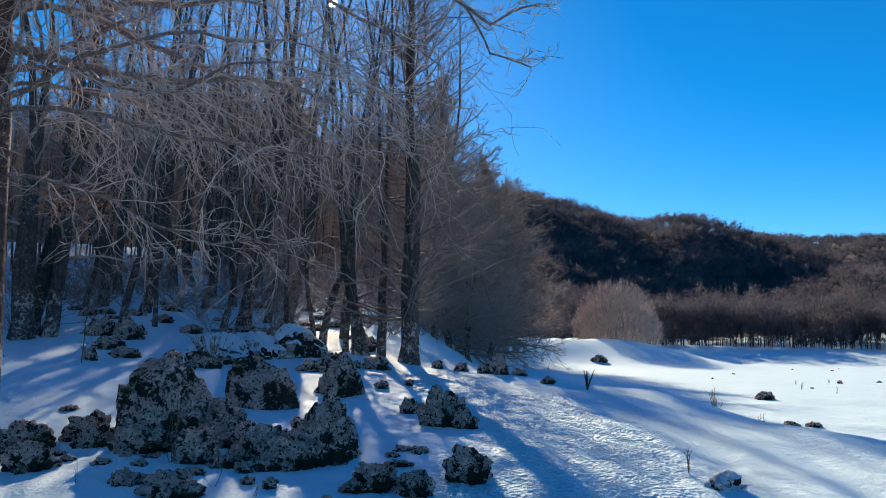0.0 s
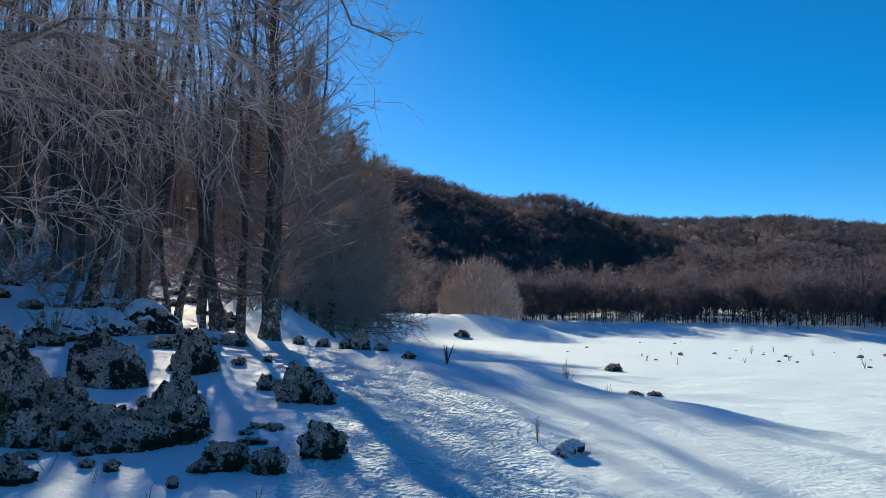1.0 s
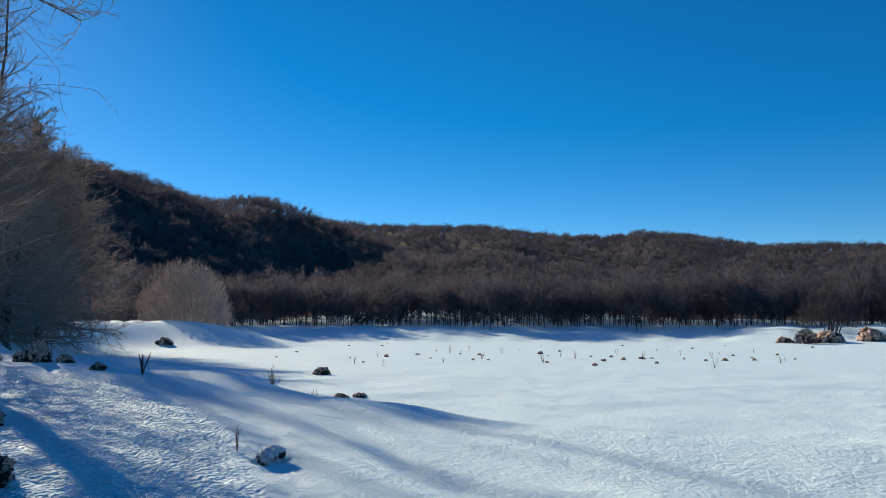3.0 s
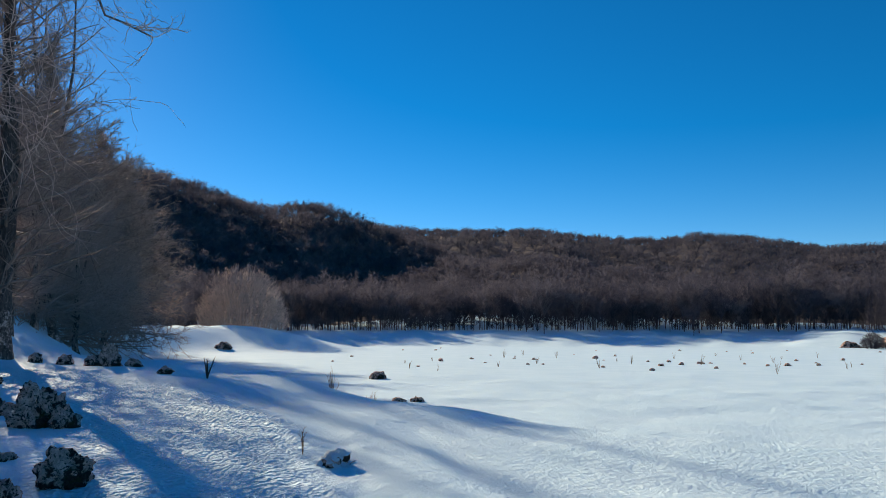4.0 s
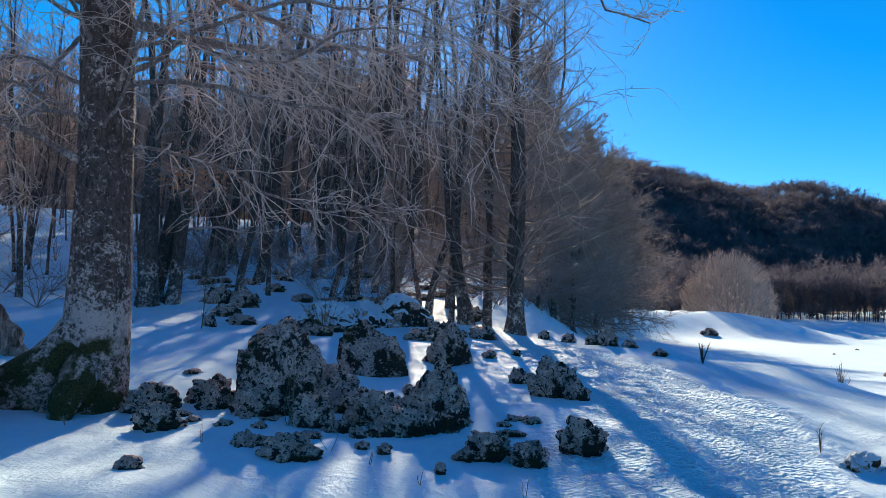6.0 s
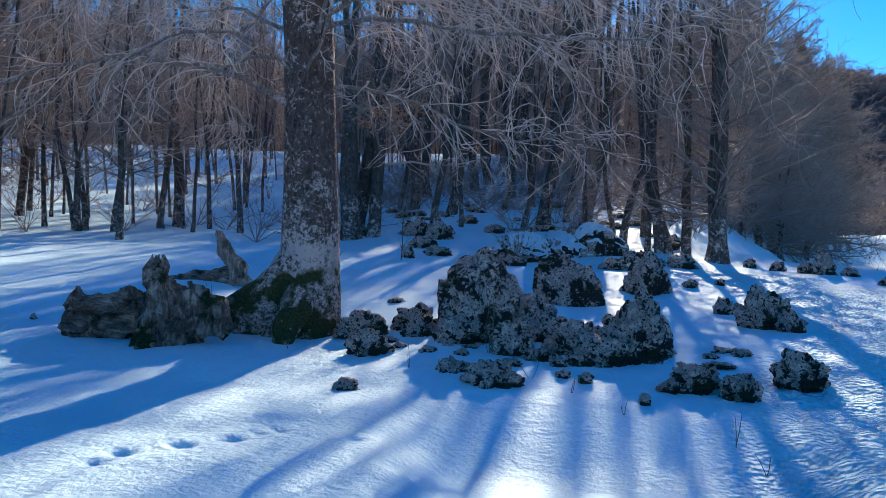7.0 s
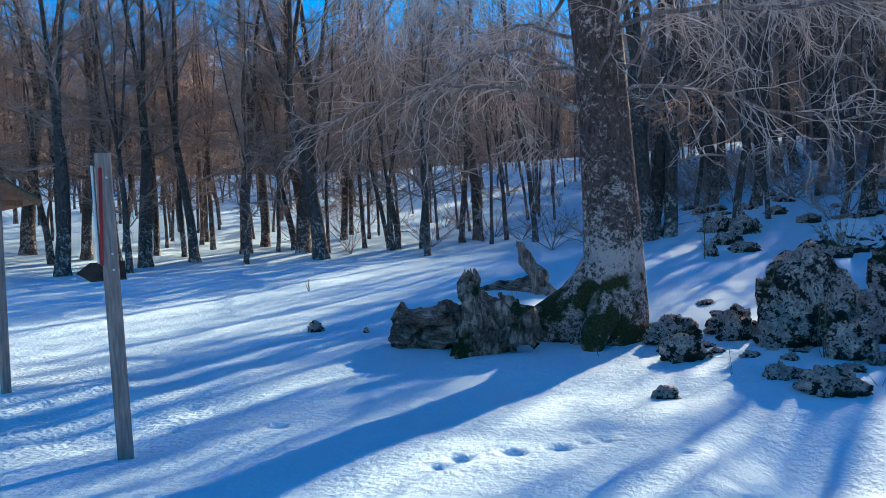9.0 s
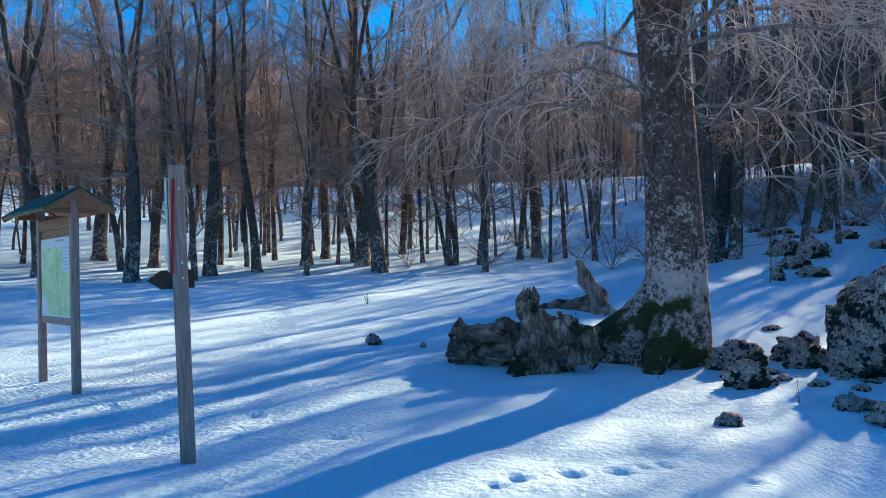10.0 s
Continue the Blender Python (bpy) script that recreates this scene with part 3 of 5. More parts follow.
# ---- the wood: forest beeches on the rise ----
KINDS = [
    tree_meshes(beech(11, 17, 0.17, 38, 0.16, 3.6, 8, 70, subs=12, twigs=8, droop=-0.02, fine=0.0043, tip=0.85, forks=(0.2, 0.33)), BARK, TWIG),
    tree_meshes(beech(12, 19, 0.22, 42, 0.18, 4.3, 5, 68, subs=12, twigs=8, droop=-0.02, fine=0.0043, tip=0.85, forks=(0.2, 0.33)), BARK, TWIG),
    tree_meshes(beech(13, 21, 0.30, 46, 0.14, 5.2, 0, 65, subs=12, twigs=8, droop=-0.02, fine=0.0043, tip=0.85, forks=(0.2, 0.33)), BARK, TWIG),
    tree_meshes(beech(14, 15, 0.12, 34, 0.12, 2.7, 15, 72, subs=12, twigs=8, droop=-0.02, fine=0.0043, tip=0.85, forks=(0.2, 0.33)), BARK, TWIG),
    tree_meshes(beech(15, 18, 0.20, 47, 0.16, 3.8, 10, 70, subs=12, twigs=8, droop=-0.02, fine=0.0043, tip=0.85, multi=3, forks=(0.2, 0.33)), BARK, TWIG),
    tree_meshes(beech(16, 20, 0.26, 44, 0.20, 4.7, 0, 66, subs=12, twigs=8, droop=-0.02, fine=0.0043, tip=0.85, forks=(0.2, 0.33)), BARK, TWIG),
]
# tall narrow ones of the grove, thin enough to let the low sun through
TALL = [
    tree_meshes(beech(51, 23, 0.18, 30, 0.22, 3.2, 20, 72, subs=8, twigs=6, droop=-0.01, fine=0.0034, tip=0.85, forks=(0.15, 0.24)), BARK, TWIG),
    tree_meshes(beech(52, 25, 0.24, 32, 0.20, 3.6, 15, 70, subs=8, twigs=6, droop=-0.01, fine=0.0034, tip=0.85, forks=(0.15, 0.24)), BARK, TWIG),
    tree_meshes(beech(53, 21, 0.14, 26, 0.24, 2.8, 20, 74, subs=8, twigs=6, droop=-0.01, fine=0.0034, tip=0.85, forks=(0.15, 0.24)), BARK, TWIG),
]
# plainer ones for the depth of the wood
DEEP = [
    tree_meshes(beech(21, 18, 0.12, 27, 0.18, 4.2, 8, 70, subs=6, twigs=6, droop=-0.02, fine=0.0060, tip=0.85), BARK, TWIG),
    tree_meshes(beech(22, 20, 0.155, 29, 0.20, 4.8, 4, 68, subs=6, twigs=6, droop=-0.02, fine=0.0060, tip=0.85), BARK, TWIG),
    tree_meshes(beech(23, 16, 0.09, 25, 0.16, 3.4, 12, 70, subs=6, twigs=6, droop=-0.02, fine=0.0060, tip=0.85), BARK, TWIG),
]
POLES = [
    tree_meshes(beech(61, 15, 0.085, 22, 0.34, 2.3, 20, 66, subs=8, twigs=6, droop=-0.015, fine=0.0048, tip=0.9), BARK, TWIG),
    tree_meshes(beech(62, 17, 0.11, 24, 0.36, 2.6, 15, 66, subs=8, twigs=6, droop=-0.015, fine=0.0048, tip=0.9), BARK, TWIG),
    tree_meshes(beech(63, 13, 0.065, 20, 0.30, 2.0, 20, 66, subs=8, twigs=6, droop=-0.015, fine=0.0048, tip=0.9), BARK, TWIG),
]
RADII = [0.17, 0.22, 0.30, 0.12, 0.42, 0.26]
WOOD_LABEL = "bare grey beech with lichened trunk and brown twigs in snow"
FRONT = [(-29.9, 14.7, .30), (-33.0, 9.4, .25), (-32.3, 8.2, .45), (-32.0, 11.8, .17), (-30.8, 12.5, .16), (-32.9, 10.4, .12), (-32.3, 14.4, .17),
         (-29.4, 15.9, .12), (-29.5, 16.8, .2), (-28.9, 17.3, .11), (-27.4, 18.9, .14), (-26.0, 19.3, .42), (-25.1, 20.1, .2), (-24.9, 22.1, .2),
         (-25.1, 23.3, .3), (-23.6, 23.5, .14), (-30.2, 17.7, .3), (-31.5, 5.0, .35), (-33.5, 6.4, .2)]
GROVE = [(-5.2, 25.9, .2), (-5.65, 25.8, .15), (-6.0, 25.7, .21), (-6.5, 26.1, .13), (-7.6, 27.1, .19), (-8.3, 28.6, .14), (-10.6, 32.1, .3),
         (-11.7, 32.9, .23), (-11.9, 30.5, .34), (-12.6, 30.0, .14), (-14.8, 28.8, .14), (-14.4, 25.6, .19)]
rng = random.Random(5)
originals = {}
taken = []


def plant_beech(x, y, radius, tall=1.0):
    if tall > 1:
        k = 20 + min(range(3), key=lambda i: abs((0.18, 0.24, 0.14)[i] - radius))
        m = stand(x, y, min(1.15, max(0.85, radius / (0.18, 0.24, 0.14)[k - 20])), rng.uniform(0, 360), (rng.gauss(0, 1.5), rng.gauss(0, 1.5)))
        if k in originals:
            copy_thing(originals[k], m)
        else:
            originals[k] = tree_thing("grove_beech", TALL[k - 20], TWIG, m, "tall narrow bare beech in the grove on snow", "tree", "beeches of the grove")
        taken.append((x, y))
        return
    if math.hypot(x, y) > 37:
        k = 10 + rng.randrange(3)
        low = (0.70 if math.atan2(-x, y) < radians(17) else 0.80) if math.atan2(-x, y) < radians(36) and math.hypot(x, y) < 78 else 0.74
        m = stand(x, y, low * rng.uniform(0.85, 1.15), rng.uniform(0, 360), (rng.gauss(0, 1.5), rng.gauss(0, 1.5)))
        if k in originals:
            copy_thing(originals[k], m)
        else:
            originals[k] = tree_thing("beech_tree", DEEP[k - 10], TWIG, m, "slender bare beech deep in the snowy wood", "tree", "beeches of the wood")
        taken.append((x, y))
        return
    k = min(range(6), key=lambda i: abs(RADII[i] - radius) + rng.random() * 0.05)
    s = min(1.35, max(0.75, radius / RADII[k])) * tall
    m = stand(x, y, s, rng.uniform(0, 360), (rng.gauss(0, 1.5), rng.gauss(0, 1.5)))
    if k in originals:
        copy_thing(originals[k], m)
    else:
        originals[k] = tree_thing("beech_tree", KINDS[k], TWIG, m, WOOD_LABEL, "tree", "beeches of the wood")
    taken.append((x, y))


for x, y, r in FRONT + GROVE:
    plant_beech(x, y, r * 0.85, 1.15 if (x, y, r) in GROVE else 1.0)
for k in range(10):
    yaw, r = rng.uniform(22, 38), rng.uniform(35, 46)
    plant_beech(-math.sin(radians(yaw)) * r, math.cos(radians(yaw)) * r, rng.choice((.13, .15, .18, .24)), 1.1)
for k in range(64):
    yaw, r = rng.uniform(8, 40), rng.uniform(46, 76)
    plant_beech(-math.sin(radians(yaw)) * r, math.cos(radians(yaw)) * r, .16)
tries = 0
while len(taken) < 350 and tries < 9000:
    tries += 1
    yaw, r = rng.uniform(6, 96), 29 + 60 * rng.random() ** 1.3
    x, y = -math.sin(radians(yaw)) * r, math.cos(radians(yaw)) * r
    if yaw < 56 and r < 66 and rng.random() > (0.35 if yaw < 35 else 0.55):
        continue
    if yaw < 30 and r < 41 or 24 < yaw < 46 and r < 47 or yaw < 9 and r > 55 or x > -6 and y < 30:
        continue
    if all((x - a) ** 2 + (y - b) ** 2 > 1.5 ** 2 for a, b in taken):
        plant_beech(x, y, rng.choice((.12, .14, .16, .2, .22, .26, .3)), 1.1 if yaw < 36 and r < 62 else 1.0)

for k in range(110):
    yaw, r = rng.uniform(37, 92), rng.uniform(31.5, 64)
    x, y = -math.sin(radians(yaw)) * r, math.cos(radians(yaw)) * r
    if any((x - a) ** 2 + (y - b) ** 2 < 0.9 ** 2 for a, b in taken):
        continue
    taken.append((x, y))
    m, key = stand(x, y, rng.uniform(0.85, 1.15), rng.uniform(0, 360), (rng.gauss(0, 1.5), rng.gauss(0, 1.5))), 30 + k % 3
    if key in originals:
        copy_thing(originals[key], m)
    else:
        originals[key] = tree_thing("young_beech", POLES[k % 3], TWIG, m, "slender young beech with a pale pole-like trunk in snow", "tree", "young beeches of the wood")

CLUMP = tree_meshes(beech(71, 19, 0.44, 54, 0.14, 5.0, 0, 62, subs=10, twigs=8, droop=-0.02, fine=0.0046, tip=0.85, multi=3), BARK, TWIG)
tree_thing("old_clump_beech", CLUMP, TWIG, stand(-17.2, 24.9, 1.0, 40), "stout many-stemmed beech with dark lichened trunks at the wood's edge", "tree")

# tall beeches at the edge of the grove, with low sweeping branches
EDGE = tree_meshes(beech(31, 26, 0.33, 220, 0.07, 4.3, 0, 52, subs=9, twigs=8, droop=0.03, fine=0.0041, tip=0.65, uneven=0.08, forks=(0.30, 0.34)), BARK, TWIG)
first_edge = tree_thing("edge_beech", EDGE, TWIG, stand(-4.1, 25.1, 0.95, 130, (0, 2.6)), "tall bare beech with low sweeping branches beside the snowy flat", "tree", "edge beeches")
for x, y, s, a in ((-5.2, 33.5, 0.42, 160), (-9.3, 28.2, 0.33, 300), (-7.4, 29.3, 0.45, 60), (-12.5, 36, 0.42, 130)):
    copy_thing(first_edge, stand(x, y, s, a))

# dense round-headed beeches behind it
ROUND = tree_meshes(beech(32, 12.5, 0.22, 150, 0.06, 5.6, 2, 58, subs=10, twigs=10, droop=0.0, fine=0.010, tip=0.55, uneven=0.10), BARK, TWIG)
first_round = tree_thing("round_beech", ROUND, TWIG, stand(-5.9, 44.6, 1.0, 15), "bare beech with a dense rounded crown of fine twigs", "tree", "round-crowned beeches")
for x, y, s, a in ((-4.4, 50.0, 0.85, 220),):
    copy_thing(first_round, stand(x, y, s, a))

BUSHY = tree_meshes(beech(41, 11, 0.15, 96, 0.03, 4.2, 8, 60, subs=14, twigs=16, droop=-0.01, fine=0.0075, tip=0.6), BARK, TWIG)
bushy = tree_thing("bushy_beech", BUSHY, TWIG, stand(-5.6, 61.0, 1.3, 20), "low dense bare beech with brown twigs down to the snow", "tree", "bushy beeches")
for x, y, s, a in ((-4.0, 67.0, 1.2, 130), (-7.2, 59.0, 1.45, 250), (-5.4, 70.0, 1.3, 70), (-9.5, 62.0, 1.0, 190), (-3.2, 75.0, 1.2, 300)):
    copy_thing(bushy, stand(x, y, s, a))


# ---- the old beech among the boulders ----
def along(points, radii, n):
    t = np.linspace(0, len(points) - 1, n)
    P = np.array(points, float)
    k = np.arange(len(points))
    return [tuple(np.interp(u, k, P[:, a]) for a in range(3)) for u in t], [float(np.interp(u, k, radii)) for u in t]


def old_beech(x, y):
    rng = random.Random(77)
    z0 = float(height(x, y))
    ob = thing("old_beech", x, y, z0, 0, "massive old beech with lichened mossy trunk and pale drooping branches", "tree")
    path = [(-0.12, -0.09, -0.4), (-0.1, -0.08, -0.1), (-0.06, -0.04, 0.15), (-0.01, -0.01, 0.4), (0.02, 0.015, 0.8), (0.04, 0.03, 1.4), (0.04, 0.03, 2.2), (0.02, 0.01, 3.2), (-0.03, 0.0, 4.4), (-0.16, 0.05, 5.6), (-0.26, 0.1, 7.2), (-0.3, 0.2, 9), (-0.2, 0.3, 11.5), (0, 0.3, 14), (0.1, 0.4, 17)]
    rad = [0.60, 0.57, 0.53, 0.49, 0.455, 0.43, 0.41, 0.395, 0.395, 0.40, 0.36, 0.30, 0.24, 0.15, 0.05]
    tv, tf = loft(path, rad, 40, 0.10, ((5, 0.16, 0.45), (3, 0.10, 0.7)), 4)
    part_mesh("trunk", mesh_of("trunk", tv, tf, [BARK_BIG]), ob)
    for pts, rs in (([(-0.10, -0.16, 1.15), (-0.24, -0.26, 0.80), (-0.44, -0.40, 0.50), (-0.72, -0.57, 0.30), (-1.02, -0.72, 0.14), (-1.28, -0.84, -0.2)], [0.26, 0.36, 0.40, 0.36, 0.28, 0.12]),
                    ([(-0.18, 0.0, 1.35), (-0.40, -0.02, 1.0), (-0.62, -0.05, 0.72), (-0.88, -0.08, 0.50), (-1.12, -0.1, 0.3), (-1.3, -0.1, -0.1)], [0.20, 0.26, 0.24, 0.20, 0.16, 0.08]),
                    ([(0.1, -0.30, 0.6), (0.14, -0.50, 0.34), (0.18, -0.72, 0.12), (0.22, -0.92, -0.25)], [0.28, 0.27, 0.22, 0.1])):
        pts, rs = along(pts, rs, 16)
        rv, rf = loft(pts, rs, 20, 0.34, (), 9)
        part_mesh("root", mesh_of("root", rv, rf, [BARK_BIG]), ob, "mossy surface root")
    thin, tips, limbs = [], [], []

    def clothe(stations, size, sag, high):
        for q, d2, r in stations:
            for s in range(1 + (rng.random() < 0.2) + high):
                w2 = side_way(d2, rng.uniform(0.35, 0.95), rng)
                L2 = min(2.2, size * rng.uniform(0.14, 0.36))
                for k, (q3, d3, r3) in enumerate(strand(thin, q, w2, L2, max(0.36 * r, 0.0055), 0.0035, 9, rng, sag)):
                    if k < 2 or rng.random() < 0.25:
                        continue
                    w3 = side_way(d3, rng.uniform(0.4, 0.85), rng)
                    for n4, (q4, d4, r4) in enumerate(strand(thin, q3, w3, L2 * rng.uniform(0.15, 0.42), 0.0045, 0.003, 5, rng, sag)):
                        if n4 > 1 and rng.random() < 0.7:
                            tips.append((q4, q4 + side_way(d4, rng.uniform(0.3, 0.7), rng) * rng.uniform(0.06, 0.2), 0.0035, 0.0015))

    # height on the trunk, bearing, rise, length, thickness
    plan = [(3.35, 233, 16, 4.8, .06), (2.9, 226, 6, 1.5, .022), (3.6, 15, 24, 4.6, .06), (3.9, 38, 26, 5.0, .06), (4.0, 195, 22, 4.6, .055), (3.8, 265, 18, 4.0, .05), (3.9, 300, 20, 4.2, .05), (4.3, 330, 22, 5.2, .06),
            (4.6, 357, 12, 5.8, .075), (7.6, 1, 3, 8.4, .08), (5.6, 36, 16, 7.0, .13), (6.2, 50, 22, 6.5, .10), (4.8, 26, 16, 6.2, .07), (6.6, 14, 20, 7.5, .11), (5.0, 55, 18, 5.2, .07), (6.0, 214, 20, 6.0, .08), (6.7, 224, 26, 6.2, .08), (5.5, 232, 18, 5.5, .06), (6.9, 40, 26, 6.5, .09), (4.5, 215, 25, 5.4, .06), (4.9, 5, 22, 5.4, .07), (5.0, 275, 26, 5.0, .06), (5.2, 60, 25, 5.5, .07), (5.4, 140, 30, 5.5, .08), (5.3, 318, 26, 5.6, .07), (5.7, 228, 34, 6.0, .09), (5.9, 22, 26, 6.0, .09),
            (6.2, 250, 34, 5.5, .08), (6.4, 342, 30, 7.0, .09), (6.8, 190, 40, 6.0, .08), (7.0, 290, 36, 6.0, .08), (7.4, 8, 38, 7.0, .10), (7.8, 90, 40, 6.0, .09), (8.4, 240, 45, 6.0, .09), (8.8, 325, 42, 6.5, .09), (9.2, 30, 46, 6.5, .09), (10, 160, 50, 5.5, .08), (11, 300, 55, 5.5, .07), (12.3, 60, 60, 4.5, .06), (13.5, 200, 62, 4, .05)]
    for hgt, az, rise, size, r0 in plan:
        bend = 0.08 if size in (5.8, 8.4) else 0.20
        limb = []
        way = Vector((math.cos(radians(az)) * math.cos(radians(rise)), math.sin(radians(az)) * math.cos(radians(rise)), math.sin(radians(rise))))
        i = max(k for k in range(len(path)) if path[k][2] <= hgt)
        at = Vector(path[i]).lerp(Vector(path[i + 1]), (hgt - path[i][2]) / (path[i + 1][2] - path[i][2])) + way * 0.25
        r0 = r0 * (0.55 if hgt < 6 else 0.85)
        if (hgt, az) == (3.35, 233):
            # the long pale bough: up first, then down to its hanging tip
            st, q = [], at.copy()
            for i in range(14):
                up, side = radians(27 - 62 * i / 13 + rng.gauss(0, 5)), radians(az + rng.gauss(0, 6))
                d = Vector((math.cos(side) * math.cos(up), math.sin(side) * math.cos(up), math.sin(up)))
                q = q + d * 0.32
                st.append((q, d, 0.046 - 0.0026 * i))
            lv, lf = loft([at] + [s[0] for s in st], [0.075] + [s[2] for s in st], 8, 0.12, (), 33)
            limbs.append((lv, lf))
            clothe(st[2:] + st[5:], 4.2, -0.16, 0)
            continue
        if az == 1:
            # a long level bough that forks at its end
            line, _ = along([(*at,), (3.6, 0.05, 7.7), (6.5, 0.1, 6.2), (7.1, 0.1, 5.75), (7.8, 0.1, 6.0)], [0] * 5, 17)
            fork, _ = along([(6.8, 0.1, 5.95), (7.1, 0.1, 5.4), (7.7, 0.1, 5.2)], [0] * 3, 7)
            for pts, thick in ((line, 0.045), (fork, 0.018)):
                pts = [Vector(q) + noise.noise_vector(Vector(q) * 1.7) * 0.10 for q in pts]
                rs = [thick + (0.008 - thick) * k / len(pts) for k in range(len(pts))]
                limbs.append(loft(pts, rs, 7, 0.12, (), 5))
                ends = [(b, (b - a).normalized(), 0.016) for a, b in zip(pts, pts[1:])]
                clothe(ends[3:] if thick < 0.03 else ends[4:], 1.9, 0.02, 1)
            continue
        st = wander(limb, at, way, size, r0, 0.010, 14, bend, -0.03 if hgt < 4.5 else (-0.02 if hgt < 8 else 0.0), rng, 2.9)
        pts = [at] + [s[0] for s in st]
        lv, lf = loft(pts, [r0 * 1.5] + [s[2] for s in st], 7, 0.12, (), int(hgt * 10))
        limbs.append((lv, lf))
        clothe(st[2:], size, -0.15 if hgt < 5 else (-0.07 if hgt < 8 else 0.0), 3 if 4.4 < hgt < 9.5 and az not in (1, 357) and not 60 <= az < 210 else 0) if not 12 < az < 56 else clothe(st[1:], size, -0.10, 2)
    for lv, lf in limbs:
        part_mesh("limb", mesh_of("limb", lv, lf, [BARK_LIMB]), ob)
    tv, tf = joined(tubes(thin, 4), spikes(tips))
    part_mesh("spray", mesh_of("spray", tv, tf, [TWIG_PALE]), ob, "pale lichen-covered drooping twigs")


old_beech(-7.75, 9.7)


# ---- boulders and stones ----
def rock_mesh(seed, w, d, h, level=4, mat=None):
    bm = bmesh.new()
    bmesh.ops.create_icosphere(bm, subdivisions=level, radius=1.0)
    rng = random.Random(seed)
    off = Vector((rng.uniform(-50, 50), rng.uniform(-50, 50), rng.uniform(-50, 50)))
    jag = 1.0 if w > 1.2 else 1.7
    cuts = [(Vector((rng.gauss(0, 1), rng.gauss(0, 1), rng.gauss(0.2, 0.8))).normalized(), rng.uniform(0.66, 0.92)) for _ in range(9)]
    for v in bm.verts:
        n = v.co.normalized()
        p = n.copy()
        for c, k in cuts:
            over = p.dot(c) - k
            if over > 0:
                p -= c * over * 0.75
        p *= 1 + 0.20 * jag * noise.noise(n * 1.3 * jag + off)
        # weathered clefts between blocks, then pits
        near = noise.voronoi(n * 1.9 + off + noise.noise_vector(n * 3 + off) * 0.25)[0]
        p *= 1 - 0.85 * jag * max(0.0, 0.17 - (near[1] - near[0]))
        near = noise.voronoi(n * 5.0 + off + noise.noise_vector(n * 6 + off) * 0.2)[0]
        p *= 1 - 0.34 * max(0.0, 0.15 - (near[1] - near[0])) - 0.05 * near[0]
        p *= 1 + 0.045 * noise.noise(n * 8 + off) + 0.024 * noise.noise(n * 19 + off) - 0.10 * max(0.0, noise.noise(n * 11 - off) - 0.28)
        v.co = p
    lo = [min(v.co[i] for v in bm.verts) for i in range(3)]
    hi = [max(v.co[i] for v in bm.verts) for i in range(3)]
    for v in bm.verts:
        u = [(v.co[i] - lo[i]) / (hi[i] - lo[i]) for i in range(3)]
        sink = 0.8
        v.co = Vector(((u[0] - 0.5) * w, (u[1] - 0.5) * d, (u[2] * (1 + sink) - sink) * h))
    me = bpy.data.meshes.new("rock")
    bm.to_mesh(me)
    bm.free()
    me.materials.append(mat or ROCK)
    for p in me.polygons:
        p.use_smooth = True
    return me


def rock(x, y, w, h, seed, deep=0.8, turn=0.0, label="grey limestone boulder blotched with black lichen, half sunk in snow", name="boulder", back=0.35, level=5, mat=None, drop=0.0):
    away = Vector((x, y, 0)).normalized()
    d = w * deep
    cx, cy = x + away.x * d * back, y + away.y * d * back
    ob = new(name, rock_mesh(seed, w, d, h, level, mat))
    face = math.degrees(math.atan2(away.y, away.x)) - 90
    ob.matrix_world = pose(cx, cy, float(height(x, y)) - drop, 0, 0, face + turn)
    return tagged(ob, label, "rock", "limestone rocks")


rock(-4.96, 10.10, 1.35, 1.36, 101, 0.9, label="tall rounded limestone boulder with black lichen on snow")
rock(-4.62, 10.9, 1.15, 0.66, 102, 0.8)
rock(-4.22, 10.35, 1.0, 0.48, 136, 0.8, label="sloping shoulder of limestone joined to a taller boulder")
rock(-3.0, 9.75, 1.0, 0.36, 137, 0.7, label="low broken limestone ledge below a mossy boulder")
rock(-5.05, 14.2, 1.5, 1.0, 103, 0.8)
rock(-4.23, 16.6, 1.15, 0.95, 104, 0.8, label="lone pale limestone boulder with dark lichen on snow")
rock(-2.73, 10.07, 1.1, 0.96, 105, 0.85, label="limestone boulder capped with dark green moss")
rock(-3.53, 10.0, 0.95, 0.50, 106, 0.7, label="low mossy limestone boulder at the foot of larger ones")
rock(-1.55, 13.3, 1.0, 0.70, 107, 0.8)
rock(-1.15, 13.1, 0.5, 0.34, 127, 0.8, name="stone", label="dark low stone against a pale boulder", level=4)
rock(-2.38, 14.7, 0.36, 0.29, 108, 0.8, name="stone", label="small dark limestone stone in snow", level=4)
rock(-0.81, 9.74, 0.66, 0.39, 109, 0.8, label="lone pitted limestone rock beside the trodden trail")
rock(-1.35, 9.0, 0.5, 0.24, 110, 0.8, label="low limestone rock with black crust in snow")
rock(-1.85, 9.05, 0.62, 0.29, 128, 0.8, label="low limestone rock with black crust in snow")
rock(-4.20, 9.49, 0.68, 0.47, 111, 0.7)
rock(-5.08, 9.75, 0.95, 0.45, 112, 0.7)
rock(-6.76, 9.70, 0.90, 0.38, 113, 0.8)
rock(-6.30, 10.5, 0.75, 0.40, 114, 0.8)
rock(-5.9, 10.0, 0.6, 0.34, 129, 0.8)
rock(-5.93, 8.72, 0.70, 0.33, 115, 0.8, label="flat mossy rock sunk in snow")
